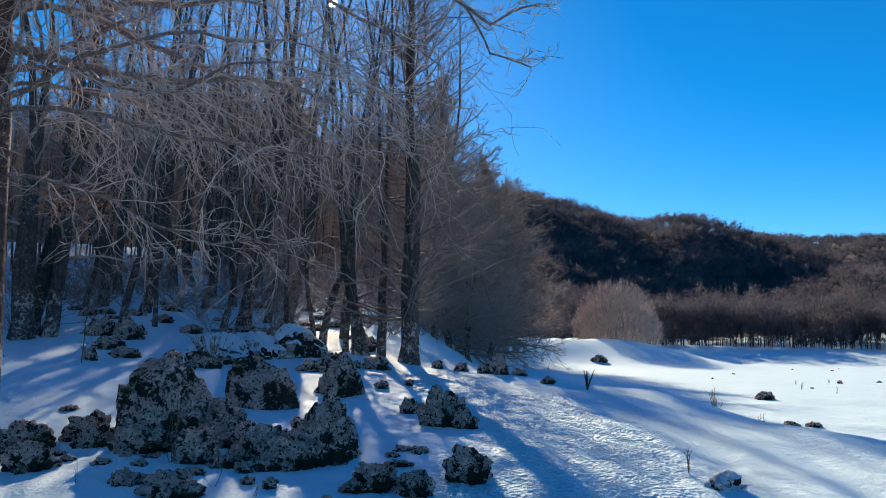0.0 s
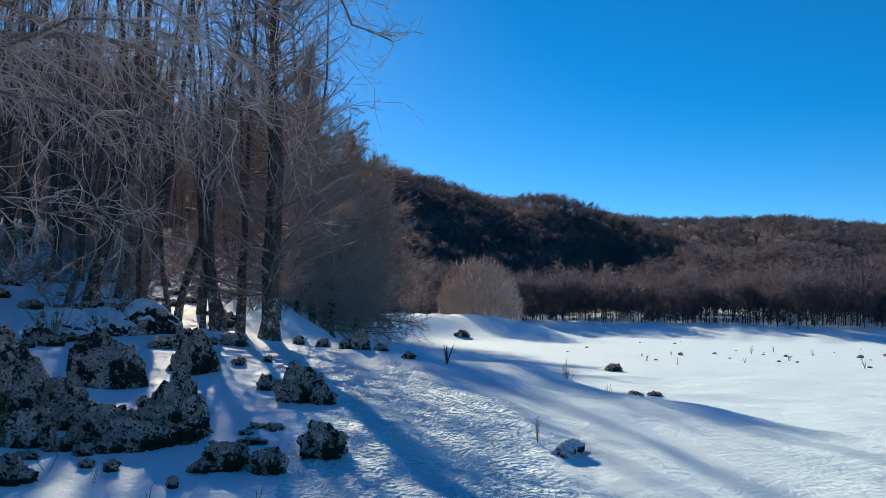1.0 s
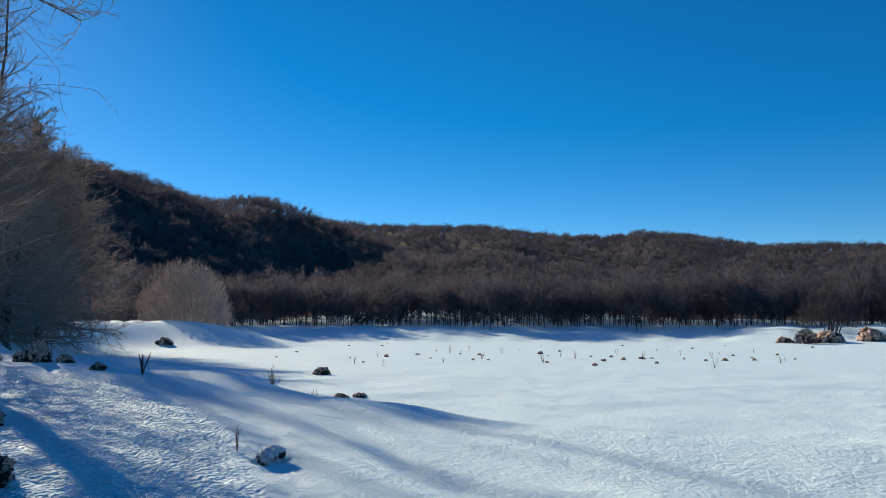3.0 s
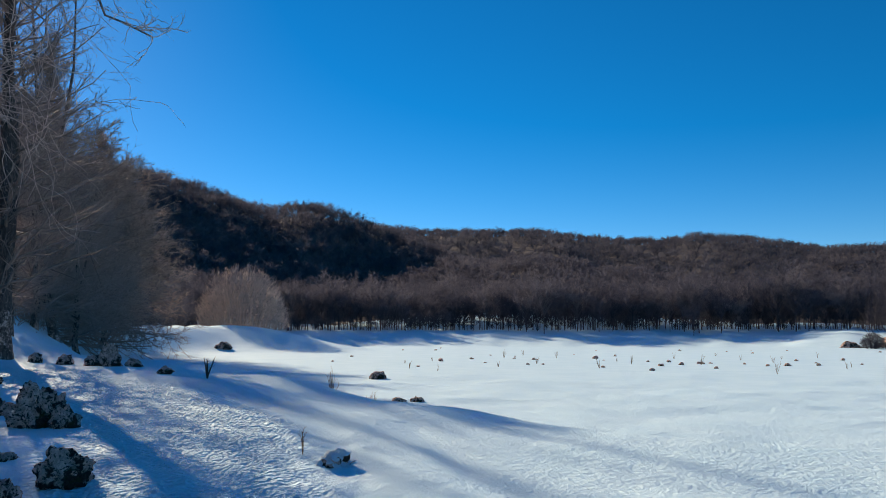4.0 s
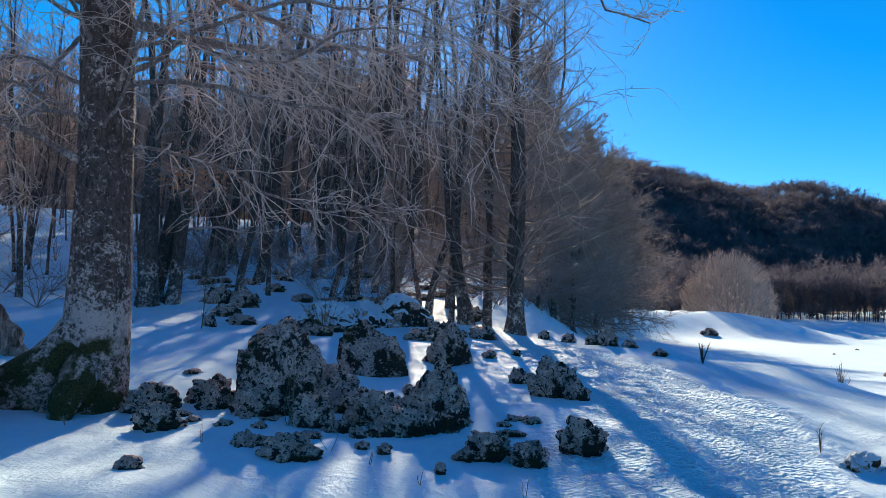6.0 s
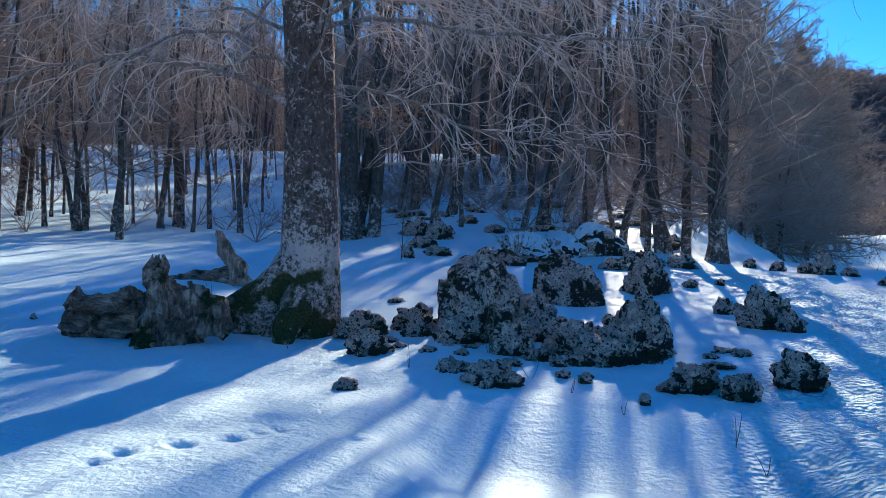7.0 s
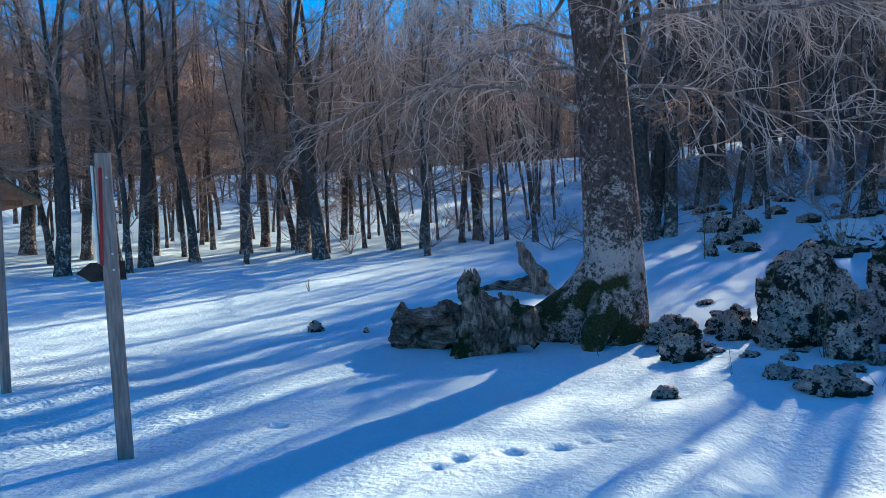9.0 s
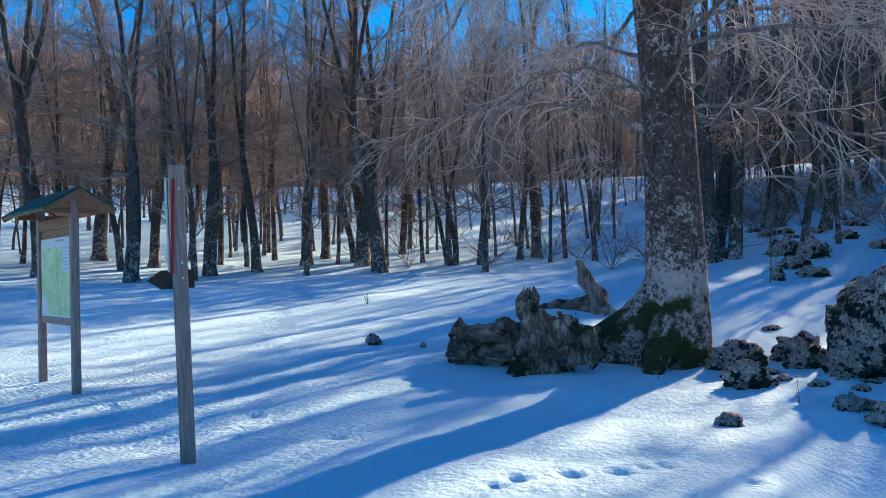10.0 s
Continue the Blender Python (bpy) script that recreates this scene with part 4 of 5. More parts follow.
rock(-5.00, 6.88, 0.31, 0.15, 116, 0.8, name="stone", label="small flat stone sunk in snow", level=4)
rock(-3.80, 7.97, 0.75, 0.30, 117, 0.7, label="low lichened rock lying in shaded snow")
rock(-4.40, 8.21, 0.46, 0.24, 118, 0.8, label="dark mossy rock lying in shaded snow")
rock(-1.02, 22.27, 0.62, 0.62, 119, 0.8)
rock(-1.55, 23.3, 0.45, 0.28, 120, 0.8, name="stone", label="small dark stone in snow", level=4)
rock(-0.45, 21.9, 0.5, 0.22, 121, 0.8, name="stone", label="small dark stone in snow", level=4)
rock(6.49, 84.6, 1.9, 0.9, 122, 0.8, label="dark rock standing out of the snowy flat")
rock(9.49, 34.3, 0.85, 0.33, 123, 0.8, label="dark rock standing out of the snowy flat")
rock(2.32, 10.0, 0.62, 0.34, 124, 0.8, drop=0.22, label="pale stone half buried under a cap of snow", mat=ROCK_SNOWY)
rock(7.3, 18.7, 0.32, 0.12, 125, 0.8, name="stone", label="small dark stone in snow", level=4)
for k, (x, y, w, h) in enumerate([(6.6, 21.5, .5, .2), (7.3, 21.9, .45, .18), (.31, 20.3, .45, .18), (-3.55, 17.9, .38, .2), (-3.09, 19.0, .27, .13), (-2.32, 24.3, .5, .28), (-3.12, 24.7, .4, .28),
                                  (-12.77, 7.5, .33, .22), (-11.9, 8.0, .12, .1), (-2.2, 8.3, .14, .1), (-7.0, 13.0, .4, .12), (-6.4, 12.6, .35, .12), (-8.1, 12.9, .4, .1), (-6.9, 11.8, .3, .1), (-7.6, 14.2, .35, .1), (-3.0, 8.8, .2, .12), (-3.3, 8.85, .2, .1)]):
    rock(x, y, w, h, 140 + k, 0.8, name="stone", label="small dark stone in snow", level=4)
rock(-9.2, 21.9, 2.0, 0.95, 130, 0.7, label="weathered limestone outcrop with snow in its hollows", mat=ROCK_SNOWY)
rock(-7.7, 24.3, 2.2, 1.15, 131, 0.7, label="weathered limestone outcrop with snow in its hollows", mat=ROCK_SNOWY)
rock(-8.6, 23.6, 1.6, 0.95, 132, 0.7, label="weathered limestone outcrop with snow in its hollows", mat=ROCK_SNOWY)
rock(-14.0, 25.4, 1.2, 0.85, 133, 0.7, label="dark limestone outcrop below the trees")
rock(-15.1, 25.6, 1.1, 0.75, 134, 0.7, label="dark limestone outcrop below the trees")
rock(-13.30, 22.98, 1.1, 0.46, 135, 0.7)
rng = random.Random(33)
for k in range(30):
    x, y = rng.uniform(-6.4, -1.4), rng.uniform(8.9, 11.2)
    rock(x, y, rng.uniform(0.18, 0.6), rng.uniform(0.05, 0.15), 300 + k, 0.8, name="stone", label="dark lichened stone among the boulders", level=4)
rng = random.Random(21)
for k in range(60):
    yaw, r = rng.uniform(11, 34), rng.uniform(21, 40)
    rock(-math.sin(radians(yaw)) * r, math.cos(radians(yaw)) * r, rng.uniform(0.4, 1.1), rng.uniform(0.15, 0.4), 160 + k, 0.8, name="stone", label="dark stone on the wooded snow slope", level=4)
# small stones dotted over the flat
pebble = [rock_mesh(180 + k, 0.7, 0.55, 0.28, 3) for k in range(4)]
for k in range(46):
    yaw, r = rng.uniform(-50, -12), 44 + 70 * rng.random()
    if k < 26:
        yaw, r = rng.uniform(-46, -18), rng.uniform(48, 66)
    x, y = -math.sin(radians(yaw)) * r, math.cos(radians(yaw)) * r
    s = rng.uniform(0.25, 0.75)
    ob = new("stone", pebble[k % 4])
    ob.matrix_world = pose(x, y, float(height(x, y)), 0, 0, rng.uniform(0, 360)) @ Matrix.Diagonal((s, s, s * rng.uniform(0.6, 1.2), 1))
    tagged(ob, "small dark stone on the snowy flat", "rock", "stones on the flat")


# ---- dead wood beside the old beech ----
def gnarl(name, path, radii, seed, mat, label, category, sides=80, rough=0.34, hollow=None, jag=0.0):
    """Rotten wood: a lumpy skin with grain furrows; hollow: (start, end, bearing) of a cavity."""
    V, F = loft(path, radii, sides, rough, ((4, 0.25, 0.5),), seed)
    V = np.array(V)
    n = len(path)
    for i, v in enumerate(V[:n * sides]):
        q, mid = Vector(v), Vector(path[i // sides])
        a = 2 * math.pi * (i % sides) / sides
        out = (q - mid)
        furrow = 0.07 * (1 - 2 * abs(noise.noise(Vector((math.cos(a) * 3.2, math.sin(a) * 3.2, (i // sides) * 0.10 + seed)))))
        lump = noise.noise_vector(q * 3.2 + Vector((seed, 0, 0))) * 0.11 + noise.noise_vector(q * 8.0 + Vector((0, seed, 0))) * 0.055 + noise.noise_vector(q * 21.0 + Vector((0, 0, seed))) * 0.018
        q = mid + out * (1 + furrow * 3.2) + lump * 1.35 * min(1.0, out.length / 0.2)
        if hollow and hollow[0] < (i // sides) / n < hollow[1]:
            side = out.normalized().dot(Vector((math.cos(radians(hollow[2])), math.sin(radians(hollow[2])), -0.25)).normalized())
            if side > 0.68:
                q = mid + (q - mid) * max(-0.5, 1 - (side - 0.68) * 16.0)
        if jag:
            q.z += jag * (i // sides / n) ** 2 * 2 * noise.noise(Vector((math.cos(a) * 1.6, math.sin(a) * 1.6, seed * 0.7)))
        V[i] = [*q]
    ob = new(name, mesh_of(name, V, F, [mat]))
    return tagged(ob, label, category)


p, r = along([(-10.24, 7.47, 0.16), (-9.82, 7.6, 0.19), (-9.25, 7.8, 0.24), (-8.75, 7.98, 0.27)], [0.22, 0.31, 0.31, 0.26], 70)
gnarl("fallen_log", p, r, 51, DEADWOOD, "hollow rotten fallen log half buried in snow", "log", hollow=(0.34, 0.72, -42))
p, r = along([(-10.3, 7.55, 0.1), (-10.36, 7.6, 0.4), (-10.28, 7.6, 0.60)], [0.12, 0.1, 0.02], 8)
gnarl("log_stub", p, r, 52, DEADWOOD, "broken stub of a rotten log", "log", 12)
p, r = along([(-8.65, 7.75, -0.3), (-8.68, 7.75, 0.1), (-8.75, 7.78, 0.55), (-8.85, 7.8, 0.82), (-8.9, 7.82, 1.04)], [0.33, 0.28, 0.22, 0.14, 0.05], 60)
gnarl("stump", p, r, 53, STUMPWOOD, "jagged mossy rotten tree stump standing in snow", "tree stump", jag=0.07)
p, r = along([(-8.5, 7.95, 0.2), (-8.2, 8.1, 0.2), (-7.95, 8.25, 0.0)], [0.27, 0.22, 0.10], 22)
gnarl("stump_root", p, r, 54, STUMPWOOD, "mossy spreading root of a rotten stump", "tree stump")
p, r = along([(-12.3, 13.2, 0.2), (-12.35, 13.15, 0.6), (-12.6, 13.0, 1.0), (-12.72, 12.9, 1.45)], [0.28, 0.15, 0.12, 0.07], 26)
gnarl("broken_stump", p, r, 55, BROKEN, "pale splintered stump of a broken tree in snow", "tree stump", jag=0.06)
p, r = along([(-13.9, 12.6, 0.35), (-13.2, 12.9, 0.4), (-12.3, 13.2, 0.45)], [0.09, 0.12, 0.18], 18)
gnarl("fallen_bough", p, r, 56, DEADWOOD, "rotten bough lying beside a broken stump", "log")


# ---- waymark post ----
def signpost(x, y):
    ob = thing("signpost", x, y, float(height(x, y)) - 0.15, 72, "weathered grey wooden waymark post standing in snow", "signpost")
    ob.matrix_world = pose(x, y, float(height(x, y)) - 0.15, 0, -1.3, 72)
    part("post", box(bmesh.new(), (0.135, 0.115, 2.82), (0, 0, 1.41), bevel=0.012), TIMBER, ob)
    arrow = bmesh.new()
    outline = [(-0.29, 0.0), (-0.17, 0.085), (0.12, 0.085), (0.12, -0.085), (-0.17, -0.085)]
    vs = [arrow.verts.new((a, 0.055, 1.78 + b)) for a, b in outline]
    f = arrow.faces.new(vs)
    ext = bmesh.ops.extrude_face_region(arrow, geom=[f])
    bmesh.ops.translate(arrow, vec=(0, 0.03, 0), verts=[g for g in ext["geom"] if isinstance(g, bmesh.types.BMVert)])
    bmesh.ops.recalc_face_normals(arrow, faces=arrow.faces)
    part("arrow_board", arrow, DARK, ob, "dark wooden arrow board")
    part("sign_plate", box(bmesh.new(), (0.02, 0.30, 0.86), (-0.075, 0.12, 2.28), (0, 0, -8), bevel=0.004), WHITE, ob, "white enamel sign plate seen edge on")
    part("sign_edge", box(bmesh.new(), (0.03, 0.016, 0.86), (-0.048, -0.061, 2.26), (0, 3, 0), bevel=0.003), RED, ob, "red painted edge strip")
    for k in range(9):
        part("text_bar", box(bmesh.new(), (0.004, 0.03, 0.055), (-0.087, 0.03 + 0.02 * (k % 2), 1.94 + k * 0.08), (0, 0, -8), bevel=0), INK, ob)
    for z in (1.93, 1.79, 2.6):
        b = bmesh.new()
        bmesh.ops.create_cone(b, segments=10, radius1=0.012, radius2=0.009, depth=0.014, cap_ends=True, matrix=pose(0.02, -0.058, z, 90))
        part("bolt", b, WHITE, ob)


signpost(-7.52, 2.33)


# ---- roofed map board ----
def map_board(x0, y0, x1, y1):
    mid = ((x0 + x1) / 2, (y0 + y1) / 2)
    turn = math.degrees(math.atan2(y1 - y0, x1 - x0))
    span = math.hypot(x1 - x0, y1 - y0)
    ob = thing("map_board", mid[0], mid[1], float(height(*mid)) - 0.1, turn, "wooden trail map board with a small green gabled roof", "notice board")
    for s in (-1, 1):
        part("post", box(bmesh.new(), (0.10, 0.10, 2.62), (s * span / 2, 0, 1.31), bevel=0.01), TIMBER, ob)
    part("rail", box(bmesh.new(), (span, 0.05, 0.10), (0, 0, 1.02)), TIMBER, ob)
    part("rail", box(bmesh.new(), (span + 0.06, 0.06, 0.14), (0, -0.01, 2.34)), PLANK, ob, "brown top rail")
    part("back_panel", box(bmesh.new(), (span - 0.1, 0.03, 1.26), (0, 0.01, 1.69)), PLANK, ob, "varnished plywood panel")
    sheet = part("map_sheet", box(bmesh.new(), (span - 0.12, 0.006, 1.08), (0, -0.012, 1.61), bevel=0), WHITE, ob, "white printed map sheet")
    part("map_print", box(bmesh.new(), (span - 0.2, 0.004, 0.92), (0.02, -0.019, 1.56), bevel=0), MAP, sheet, "green relief map print")
    part("legend", box(bmesh.new(), (0.34, 0.004, 0.36), (span / 2 - 0.27, -0.0235, 1.86), bevel=0), WHITE, sheet, "pale legend box")
    part("inset", box(bmesh.new(), (0.30, 0.004, 0.22), (-span / 2 + 0.24, -0.0235, 1.22), bevel=0), WHITE, sheet, "pale inset box")
    for k in range(7):
        part("text_bar", box(bmesh.new(), (0.26 - 0.05 * (k % 3), 0.003, 0.012), (span / 2 - 0.28, -0.027, 2.0 - k * 0.045), bevel=0), INK, sheet)
    part("title_bar", box(bmesh.new(), (0.4, 0.003, 0.03), (0.2, -0.0175, 2.11), bevel=0), INK, sheet)
    for s in (-1, 1):
        part("roof_slope", box(bmesh.new(), (span + 0.55, 0.52, 0.035), (0, s * 0.22, 2.62), (-s * 32, 0, 0), 0.006), GREEN, ob, "green roofing felt slope")
        part("roof_lining", box(bmesh.new(), (span + 0.48, 0.48, 0.022), (0, s * 0.215, 2.588), (-s * 32, 0, 0), 0.004), PLANK, ob, "brown board lining under the roof")
    for e in (-1, 1):
        for s in (-1, 1):
            part("barge_board", box(bmesh.new(), (0.03, 0.52, 0.085), (e * (span / 2 + 0.26), s * 0.215, 2.585), (-s * 32, 0, 0), 0.005), PLANK, ob)
        part("gable_tie", box(bmesh.new(), (0.05, 0.6, 0.07), (e * span / 2, 0, 2.47), (0, 0, 0)), PLANK, ob)


map_board(-12.92, 2.02, -11.38, 2.16)


# ---- dry stalks, shrubs and saplings ----
def sprigs(name, x, y, tall, count, spread, seed, mat, label, category, radius=0.006, fork=3, sink=0.0):
    rng = random.Random(seed)
    segs, tips = [], []
    for k in range(count):
        a = rng.uniform(0, 6.28)
        lean = Vector((math.cos(a) * spread * rng.random(), math.sin(a) * spread * rng.random(), 1))
        foot = Vector((0, 0, -0.05))
        for q, d, r in wander(segs, foot, lean, tall * rng.uniform(0.6, 1.0), radius, radius * 0.5, 5, 0.08, 0.02, rng):
            for t in range(fork):
                w = side_way(d, rng.uniform(0.3, 0.9), rng)
                tips.append((q, q + w * tall * rng.uniform(0.08, 0.25), radius * 0.5, radius * 0.2))
    V, F = joined(tubes(segs, 4), *([spikes(tips)] if tips else []))
    ob = new(name, mesh_of(name, V, F, [mat]))
    ob.matrix_world = pose(x, y, float(height(x, y)) - sink)
    return tagged(ob, label, category)


sprigs("dry_plant", 1.24, 19.3, 0.5, 5, 0.15, 1, DARK, "dark dead plant stalk sticking out of snow", "plant", 0.02, 2)
sprigs("dry_plant", 4.7, 21.6, 0.95, 9, 0.25, 2, STALK, "tall dry pale grass stalks in snow", "plant", 0.010, 1)
sprigs("dry_plant", 5.6, 20.6, 0.5, 7, 0.6, 3, STALK, "small dry forked weed in snow", "plant", 0.008, 3)
sprigs("dry_plant", 2.0, 10.6, 0.42, 4, 0.4, 4, STALK, "thin dry twigs beside a stone", "plant", 0.005, 3)
sprigs("shrub", -9.0, 20.9, 1.1, 22, 1.0, 5, STALK, "bare tangled brown shrub by the outcrop", "shrub", 0.008, 4)
sprigs("shrub", -4.55, 9.5, 1.0, 6, 0.7, 6, STALK, "bare wiry twigs growing among boulders", "shrub", 0.005, 3)
sprigs("shrub", -9.2, 11.6, 1.3, 12, 0.8, 7, STALK, "bare bush of thin twigs behind a stump", "shrub", 0.006, 4)
sprigs("sapling", -12.27, 19.9, 2.1, 1, 0.05, 8, STALK, "slender bare sapling in snow", "sapling", 0.02, 5)
sprigs("dry_plant", -10.9, 10.9, 0.7, 2, 0.4, 9, STALK, "bent dry stalk in snow", "plant", 0.006, 0)
sprigs("dry_plant", -17.5, 10.2, 0.35, 4, 0.7, 10, STALK, "tuft of dry weed in snow", "plant", 0.01, 2)
rng = random.Random(8)
for k in range(7):
    x, y = [(-3.0, 8.3), (-1.2, 7.6), (-2.3, 7.9), (-3.6, 8.6), (-7.2, 8.6), (-0.9, 7.2), (-5.0, 8.2)][k]
    sprigs("dry_plant", x, y, rng.uniform(0.15, 0.4), 2, 0.4, 30 + k, STALK, "thin dry stalk poking through snow", "plant", 0.004, 1)
for k in range(22):
    yaw, r = rng.uniform(-48, -14), rng.uniform(40, 75)
    sprigs("dry_plant", -math.sin(radians(yaw)) * r, math.cos(radians(yaw)) * r, rng.uniform(0.3, 0.8), 4, 0.4, 50 + k, STALK, "dry weed on the snowy flat", "plant", 0.012, 1)


# ---- round bush-like tree beyond the bank, and the far woods ----
def dome(seed, tall, wide, count, thick):
    """A fluffy rounded head of fine twigs over a few stems."""
    rng = random.Random(seed)
    segs, tips = [], []
    for k in range(14):
        a, b = rng.uniform(0, 6.28), rng.random()
        foot = Vector((math.cos(a) * b * wide * 0.16, math.sin(a) * b * wide * 0.16, -0.4))
        wander(segs, foot, Vector((math.cos(a) * b * 0.5, math.sin(a) * b * 0.5, 1)), tall * 0.75, 0.10, 0.03, 6, 0.05, 0.04, rng)
    for k in range(count):
        a, u, b = k * 2.39996, (k + 0.5) / count, 0.35 + 0.65 * rng.random() ** 0.5
        lift = noise.noise(Vector((math.cos(a) * 2, math.sin(a) * 2, u * 4 + seed))) * 0.14
        c = math.sqrt(max(0.0, 1 - u * u))
        p = Vector((math.cos(a) * c * wide * 0.5 * b * (1 + lift), math.sin(a) * c * wide * 0.5 * b * (1 + lift), tall * (0.14 + 0.86 * u * b * (1 + lift))))
        d = Vector((math.cos(a) * c * 0.7, math.sin(a) * c * 0.7, 0.8)) + Vector((rng.gauss(0, 0.3), rng.gauss(0, 0.3), rng.gauss(0, 0.3)))
        L = tall * rng.uniform(0.07, 0.14)
        tips.append((p - d.normalized() * L * 0.5, p + d.normalized() * L * 0.5, thick, thick * 0.3))
    return joined(tubes(segs, 4), spikes(tips))


V, F = dome(3, 9.2, 12.5, 6500, 0.028)
lone = thing("round_tree", 10.3, 104.5, float(height(10.3, 104.5)) - 0.3, 0, "round-crowned bare grey tree clump beyond the snow bank", "tree")
part_mesh("crown", mesh_of("crown", V, F, [WILLOW]), lone)


def far_wood(name, spots, kinds, label, mat):
    rng = np.random.RandomState(3)
    vs, fs, tone, n = [], [], [], 0
    for k, (V, F) in enumerate(kinds):
        mine = spots[k::len(kinds)]
        a, s = rng.uniform(0, 6.28, len(mine)), rng.uniform(0.7, 1.3, len(mine))
        c, d = np.cos(a)[:, None], np.sin(a)[:, None]
        X = (V[None, :, 0] * c - V[None, :, 1] * d) * s[:, None] + mine[:, 0:1]
        Y = (V[None, :, 0] * d + V[None, :, 1] * c) * s[:, None] + mine[:, 1:2]
        Z = V[None, :, 2] * s[:, None] + mine[:, 2:3]
        vs.append(np.stack([X, Y, Z], -1).reshape(-1, 3))
        fs.append((F[None] + (np.arange(len(mine)) * len(V))[:, None, None]).reshape(-1, 3) + n)
        tone.append(np.repeat(rng.uniform(0, 1, len(mine)), len(V)))
        n += len(vs[-1])
    me = mesh_of(name, np.concatenate(vs), np.concatenate(fs), [mat])
    me.attributes.new("tree", "FLOAT", "POINT").data.foreach_set("value", np.concatenate(tone).astype(np.float32))
    return tagged(new(name, me), label, "woodland", kind="stuff")


def scatter(yaw0, yaw1, r0, r1, count, seed, power=1.0):
    rng = np.random.RandomState(seed)
    yaw = np.radians(rng.uniform(yaw0, yaw1, count))
    r = np.sqrt(r0 ** 2 + (r1 ** 2 - r0 ** 2) * rng.uniform(0, 1, count) ** power)
    x, y = -np.sin(yaw) * r, np.cos(yaw) * r
    return np.stack([x, y, height(x, y)], 1)


def apart(spots, gap):
    """Keeps the spots that stand clear of those before them."""
    kept, cells = [], {}
    for p in spots:
        i, j = int(p[0] // gap), int(p[1] // gap)
        near = [q for a in (i - 1, i, i + 1) for b in (j - 1, j, j + 1) for q in cells.get((a, b), ())]
        if all((p[0] - q[0]) ** 2 + (p[1] - q[1]) ** 2 > gap * gap for q in near):
            cells.setdefault((i, j), []).append(p)
            kept.append(p)
    return np.array(kept)


def vase(seed, tall, wide, limbs, shoots, thick, bole=0.34, stem=0.13):
    """A bare tree seen far off: bole, limbs fanning upwards, and upright shoots that make a rounded head."""
    rng = random.Random(seed)
    segs, fine = [(Vector((0, 0, -1.0)), Vector((rng.gauss(0, 0.15), rng.gauss(0, 0.15), tall * 0.7)), stem, stem * 0.3)], []
    for k in range(limbs):
        a = k * 2.4 + rng.uniform(-0.4, 0.4)
        z0 = tall * rng.uniform(bole * 0.8, bole + 0.22)
        out = wide * rng.uniform(0.2, 1.0) ** 0.7
        lump = 1 + 0.10 * math.sin(a * 2 + seed)
        knee = Vector((math.cos(a) * out * 0.7, math.sin(a) * out * 0.7, z0 + (tall - z0) * rng.uniform(0.2, 0.4)))
        head = Vector((math.cos(a) * out, math.sin(a) * out, z0 + (tall * (1.0 - 0.42 * (out / wide) ** 2) * lump - z0) * 0.86))
        segs += [(Vector((0, 0, z0)), knee, thick * 1.4, thick * 0.9), (knee, head, thick, thick * 0.4)]
        for q in range(shoots):
            u = rng.random()
            p = knee.lerp(head, u) if rng.random() < 0.85 else Vector((0, 0, z0)).lerp(knee, 0.4 + 0.6 * u)
            p = p + Vector((rng.gauss(0, 0.14), rng.gauss(0, 0.14), rng.gauss(0, 0.08))) * wide
            d = Vector((math.cos(a) * 0.5 + rng.gauss(0, 0.6), math.sin(a) * 0.5 + rng.gauss(0, 0.6), rng.gauss(0.6, 0.45))).normalized()
            fine.append((p, p + d * wide * rng.uniform(0.2, 0.42), thick, 0.0))
    return joined(spikes(segs), blades(fine))


shore = [vase(60 + k, 8.2 + 0.45 * k, 2.3 + 0.12 * k, 18, 26, 0.052, 0.24, 0.09) for k in range(6)]
brush = [vase(65 + k, 2.8 + 0.5 * k, 1.7, 9, 14, 0.045, 0.15, 0.06) for k in range(4)]
deep = [vase(90 + k, 18.5 + 0.7 * k, 3.0, 14, 14, 0.05, 0.4) for k in range(4)]
hill = [vase(70 + k, 6.2 + k * 0.4, 2.4 + 0.18 * k, 11, 15, 0.10, 0.2) for k in range(6)]
ridge = [vase(80 + k, 7.0 + k * 0.4, 3.3 + 0.2 * k, 10, 10, 0.19, 0.15) for k in range(5)]
spots = np.concatenate([scatter(-60, -1, 130, 160, 2200, 1), scatter(-60, -1, 160, 196, 1700, 11)])
bearing = np.degrees(np.arctan2(-spots[:, 0], spots[:, 1]))
spots = spots[np.hypot(spots[:, 0], spots[:, 1]) > 144 - 9 * sstep(24, 40, -bearing) + 12 * value_noise(bearing / 3.0, bearing * 0 + 0.5, 41)]
far_wood("shore_woods", apart(spots, 2.4), shore, "bare brown woodland with pale trunks along the far shore", FARWOOD_HAZED)
# added low brush that darkens the shore's foot, in place of tree shade
far_wood("shore_thicket", scatter(-60, 6, 143, 152, 230, 12), brush, "dark bare thicket added for the shade along the foot of the far shore", FARWOOD_HAZED)
far_wood("bank_woods", apart(np.concatenate([scatter(-3, 24, 110, 190, 900, 7), scatter(2, 14, 80, 110, 200, 17)]), 3.3), shore, "bare brown woodland behind the snow bank", FARWOOD_HAZED)
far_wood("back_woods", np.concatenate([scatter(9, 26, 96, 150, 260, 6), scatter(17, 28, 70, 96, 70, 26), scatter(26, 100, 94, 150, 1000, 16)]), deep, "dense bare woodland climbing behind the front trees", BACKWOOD)
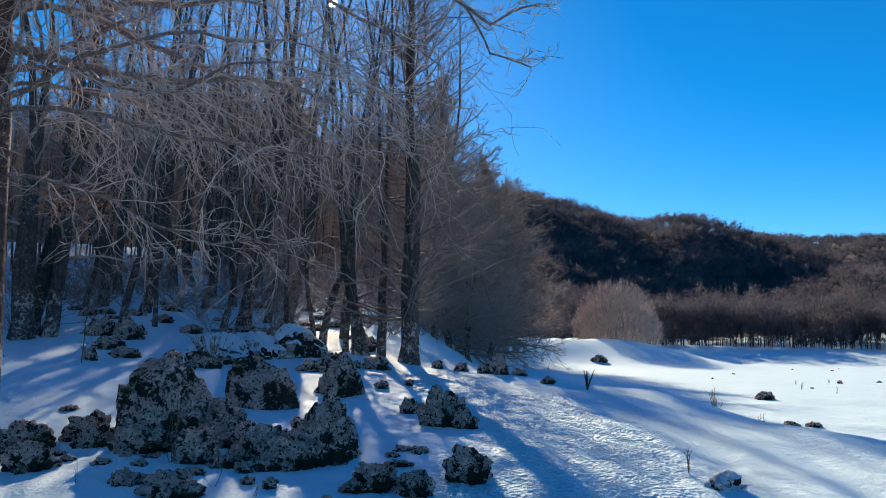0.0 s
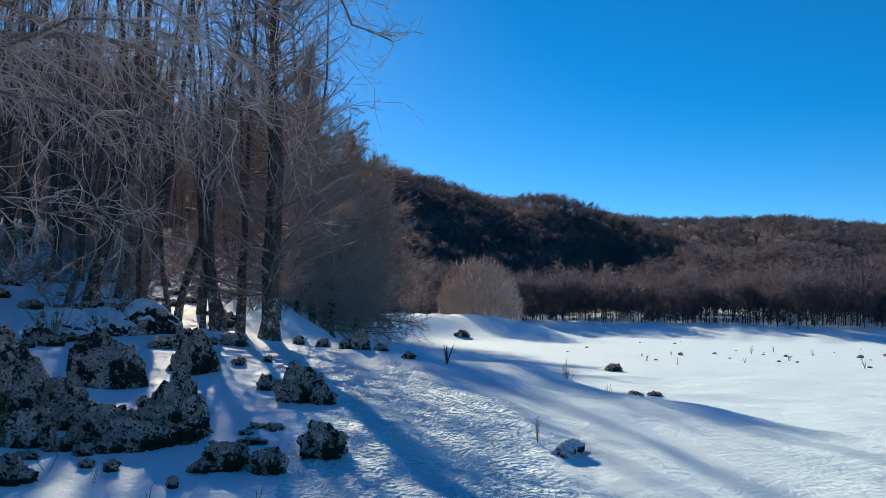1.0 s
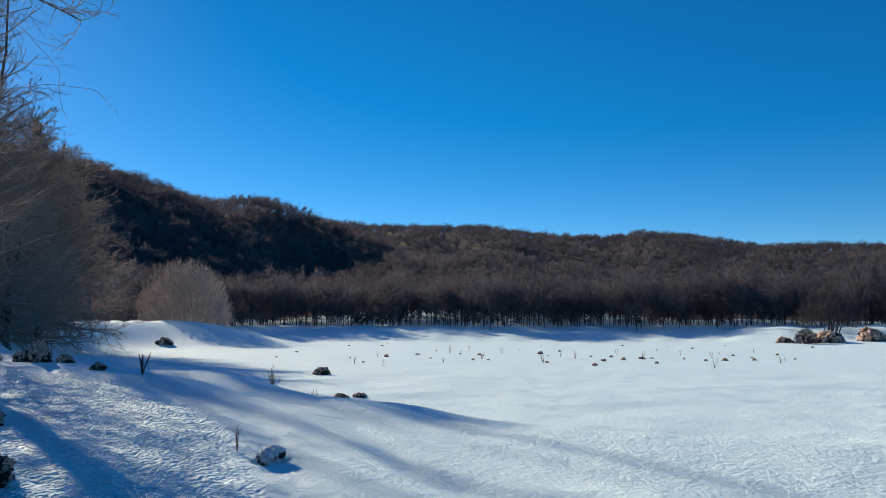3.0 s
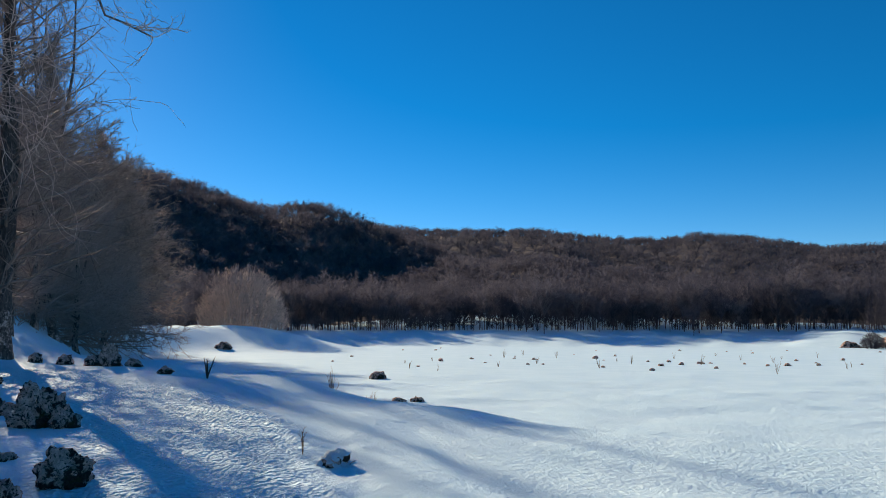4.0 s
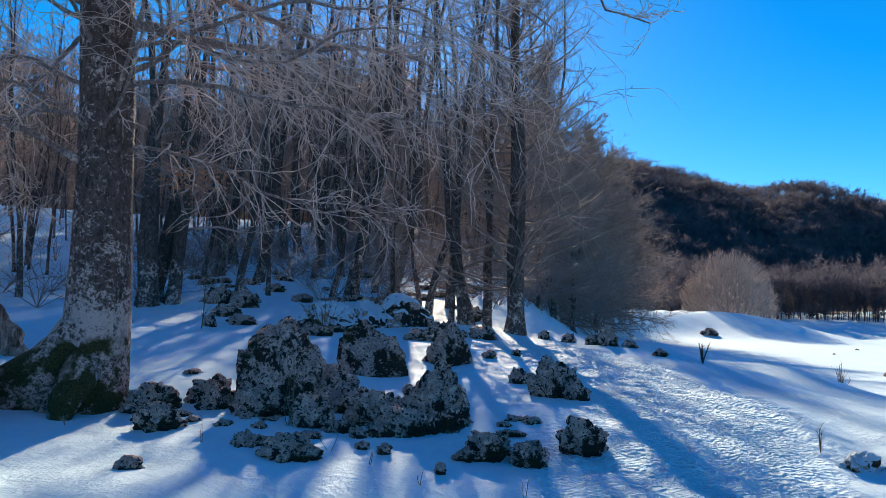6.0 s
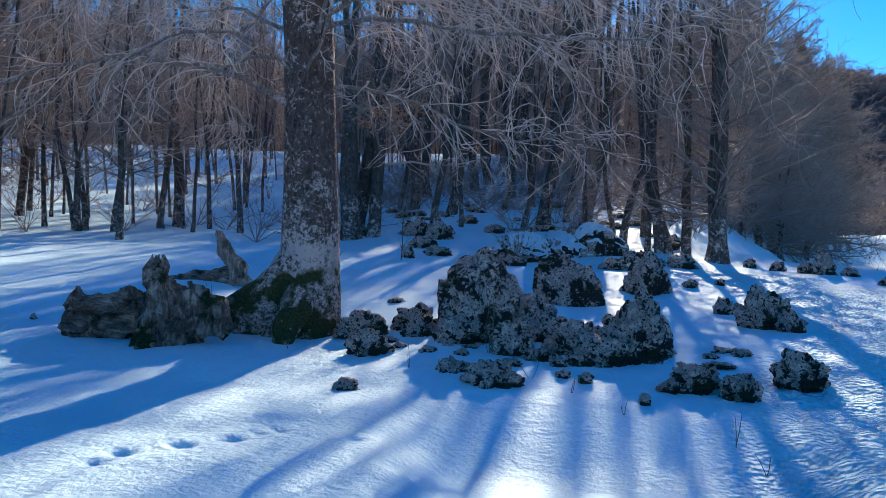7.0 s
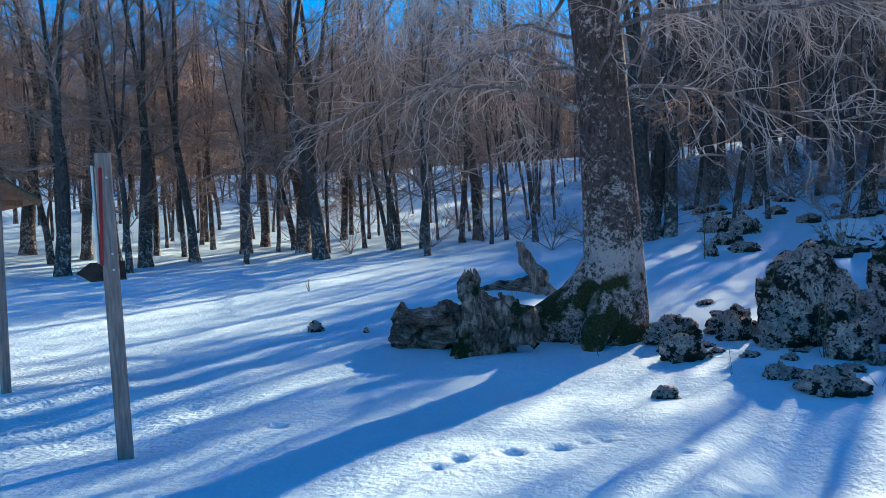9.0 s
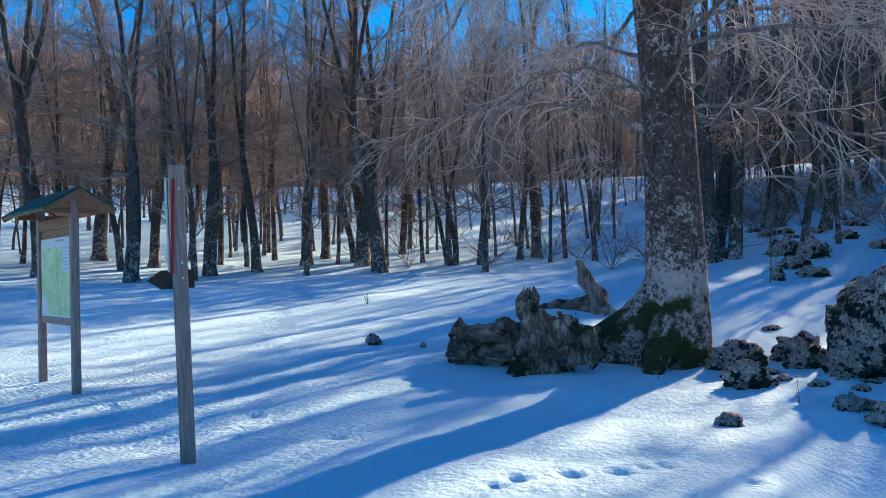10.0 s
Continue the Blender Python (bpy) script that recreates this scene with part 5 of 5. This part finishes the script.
# hill and ridge carry the haze in their twig colour
far_wood("hill_woods", apart(scatter(-57, 6, 188, 440, 10000, 2), 3.3), hill, "bare brown woodland covering the hillside, tinted blue for haze", FARWOOD_HAZED)
far_wood("ridge_woods", apart(scatter(-57, 6, 440, 840, 8000, 4), 5.2), ridge, "bare brown woodland covering the far ridge, tinted blue for haze", FARWOOD_HAZED)

# rocks and bushes on the point that closes the flat
for x, y, w, h, sd in ((88, 73.5, 4.6, 1.7, 201), (84, 77, 2.6, 0.9, 202), (93, 71, 4.0, 2.0, 203)):
    rock(x, y, w, h, sd, 0.8, label="pale limestone outcrop on the point of the flat")
for x, y, s in ((84.5, 74, 2.4), (96, 80, 7.0)):
    V, F = dome(int(s * 10), s, s * 1.3, 1500, 0.03)
    ob = thing("bush", x, y, float(height(x, y)) - 0.2, 0, "bare brown bush beside the rocks of the point", "bush")
    part_mesh("crown", mesh_of("crown", V, F, [FARWOOD_HAZED]), ob)

# a few withered leaves kept on one young beech
rng = random.Random(3)
lv, lf = [], []
for k in range(620):
    c = Vector((rng.gauss(0, 0.75), rng.gauss(0, 0.6), rng.gauss(0, 0.34)))
    a = Vector((rng.gauss(0, 1), rng.gauss(0, 1), rng.gauss(0, 1))).normalized() * 0.05
    b = a.orthogonal().normalized() * 0.028
    lv += [c - a, c + b, c + a, c - b + Vector((0, 0, 0.01))]
    lf += [(4 * k, 4 * k + 1, 4 * k + 2), (4 * k, 4 * k + 2, 4 * k + 3)]
leaves = new("withered_leaves", mesh_of("withered_leaves", [[*v] for v in lv], lf, [LEAF], False))
leaves.matrix_world = pose(-13.4, 21.1, 5.3)
tagged(leaves, "rust-brown withered beech leaves clinging to twigs", "foliage", kind="stuff")

# the sun's own disc, far behind everything
bm = bmesh.new()
bmesh.ops.create_uvsphere(bm, u_segments=32, v_segments=16, radius=25.0)
me = bpy.data.meshes.new("sun_disc")
bm.to_mesh(me)
bm.free()
glow = bpy.data.materials.new("sun_glow")
glow.use_nodes = True
glow.node_tree.nodes.clear()
em = glow.node_tree.nodes.new("ShaderNodeEmission")
em.inputs["Color"].default_value, em.inputs["Strength"].default_value = (1, 0.95, 0.85, 1), 60
glow.node_tree.links.new(em.outputs[0], glow.node_tree.nodes.new("ShaderNodeOutputMaterial").inputs["Surface"])
me.materials.append(glow)
disc = new("backdrop_sun", me)
disc.location = SUN_WAY * 4000
disc.visible_shadow = False
tagged(disc, "low winter sun shining through bare branches", "sun", kind="structure")


# low brown undergrowth on the wooded rise
def undergrowth():
    rng = random.Random(14)
    segs, tips = [], []
    # thin near the foot of the rise, a thicket on its upper half
    places = [(rng.uniform(9, 60), rng.uniform(29, 66)) for _ in range(110)] + [(rng.uniform(8, 36), rng.uniform(38, 60)) for _ in range(230)]
    for yaw, r in places:
        x, y = -math.sin(radians(yaw)) * r, math.cos(radians(yaw)) * r
        base = Vector((x, y, float(height(x, y)) - 0.05))
        for s in range(9):
            a = rng.uniform(0, 6.28)
            for q, d, rr in wander(segs, base, Vector((math.cos(a), math.sin(a), rng.uniform(0.4, 1.6))), rng.uniform(0.8, 2.4), 0.016, 0.008, 3, 0.2, 0.0, rng):
                for t in range(3):
                    tips.append((q, q + side_way(d, rng.uniform(0.4, 1.0), rng) * rng.uniform(0.25, 0.6), 0.008, 0.003))
    V, F = joined(tubes(segs, 3), spikes(tips))
    tagged(new("undergrowth", mesh_of("undergrowth", V, F, [TWIG])), "tangled bare brown undergrowth between the beeches", "undergrowth", kind="stuff")


undergrowth()
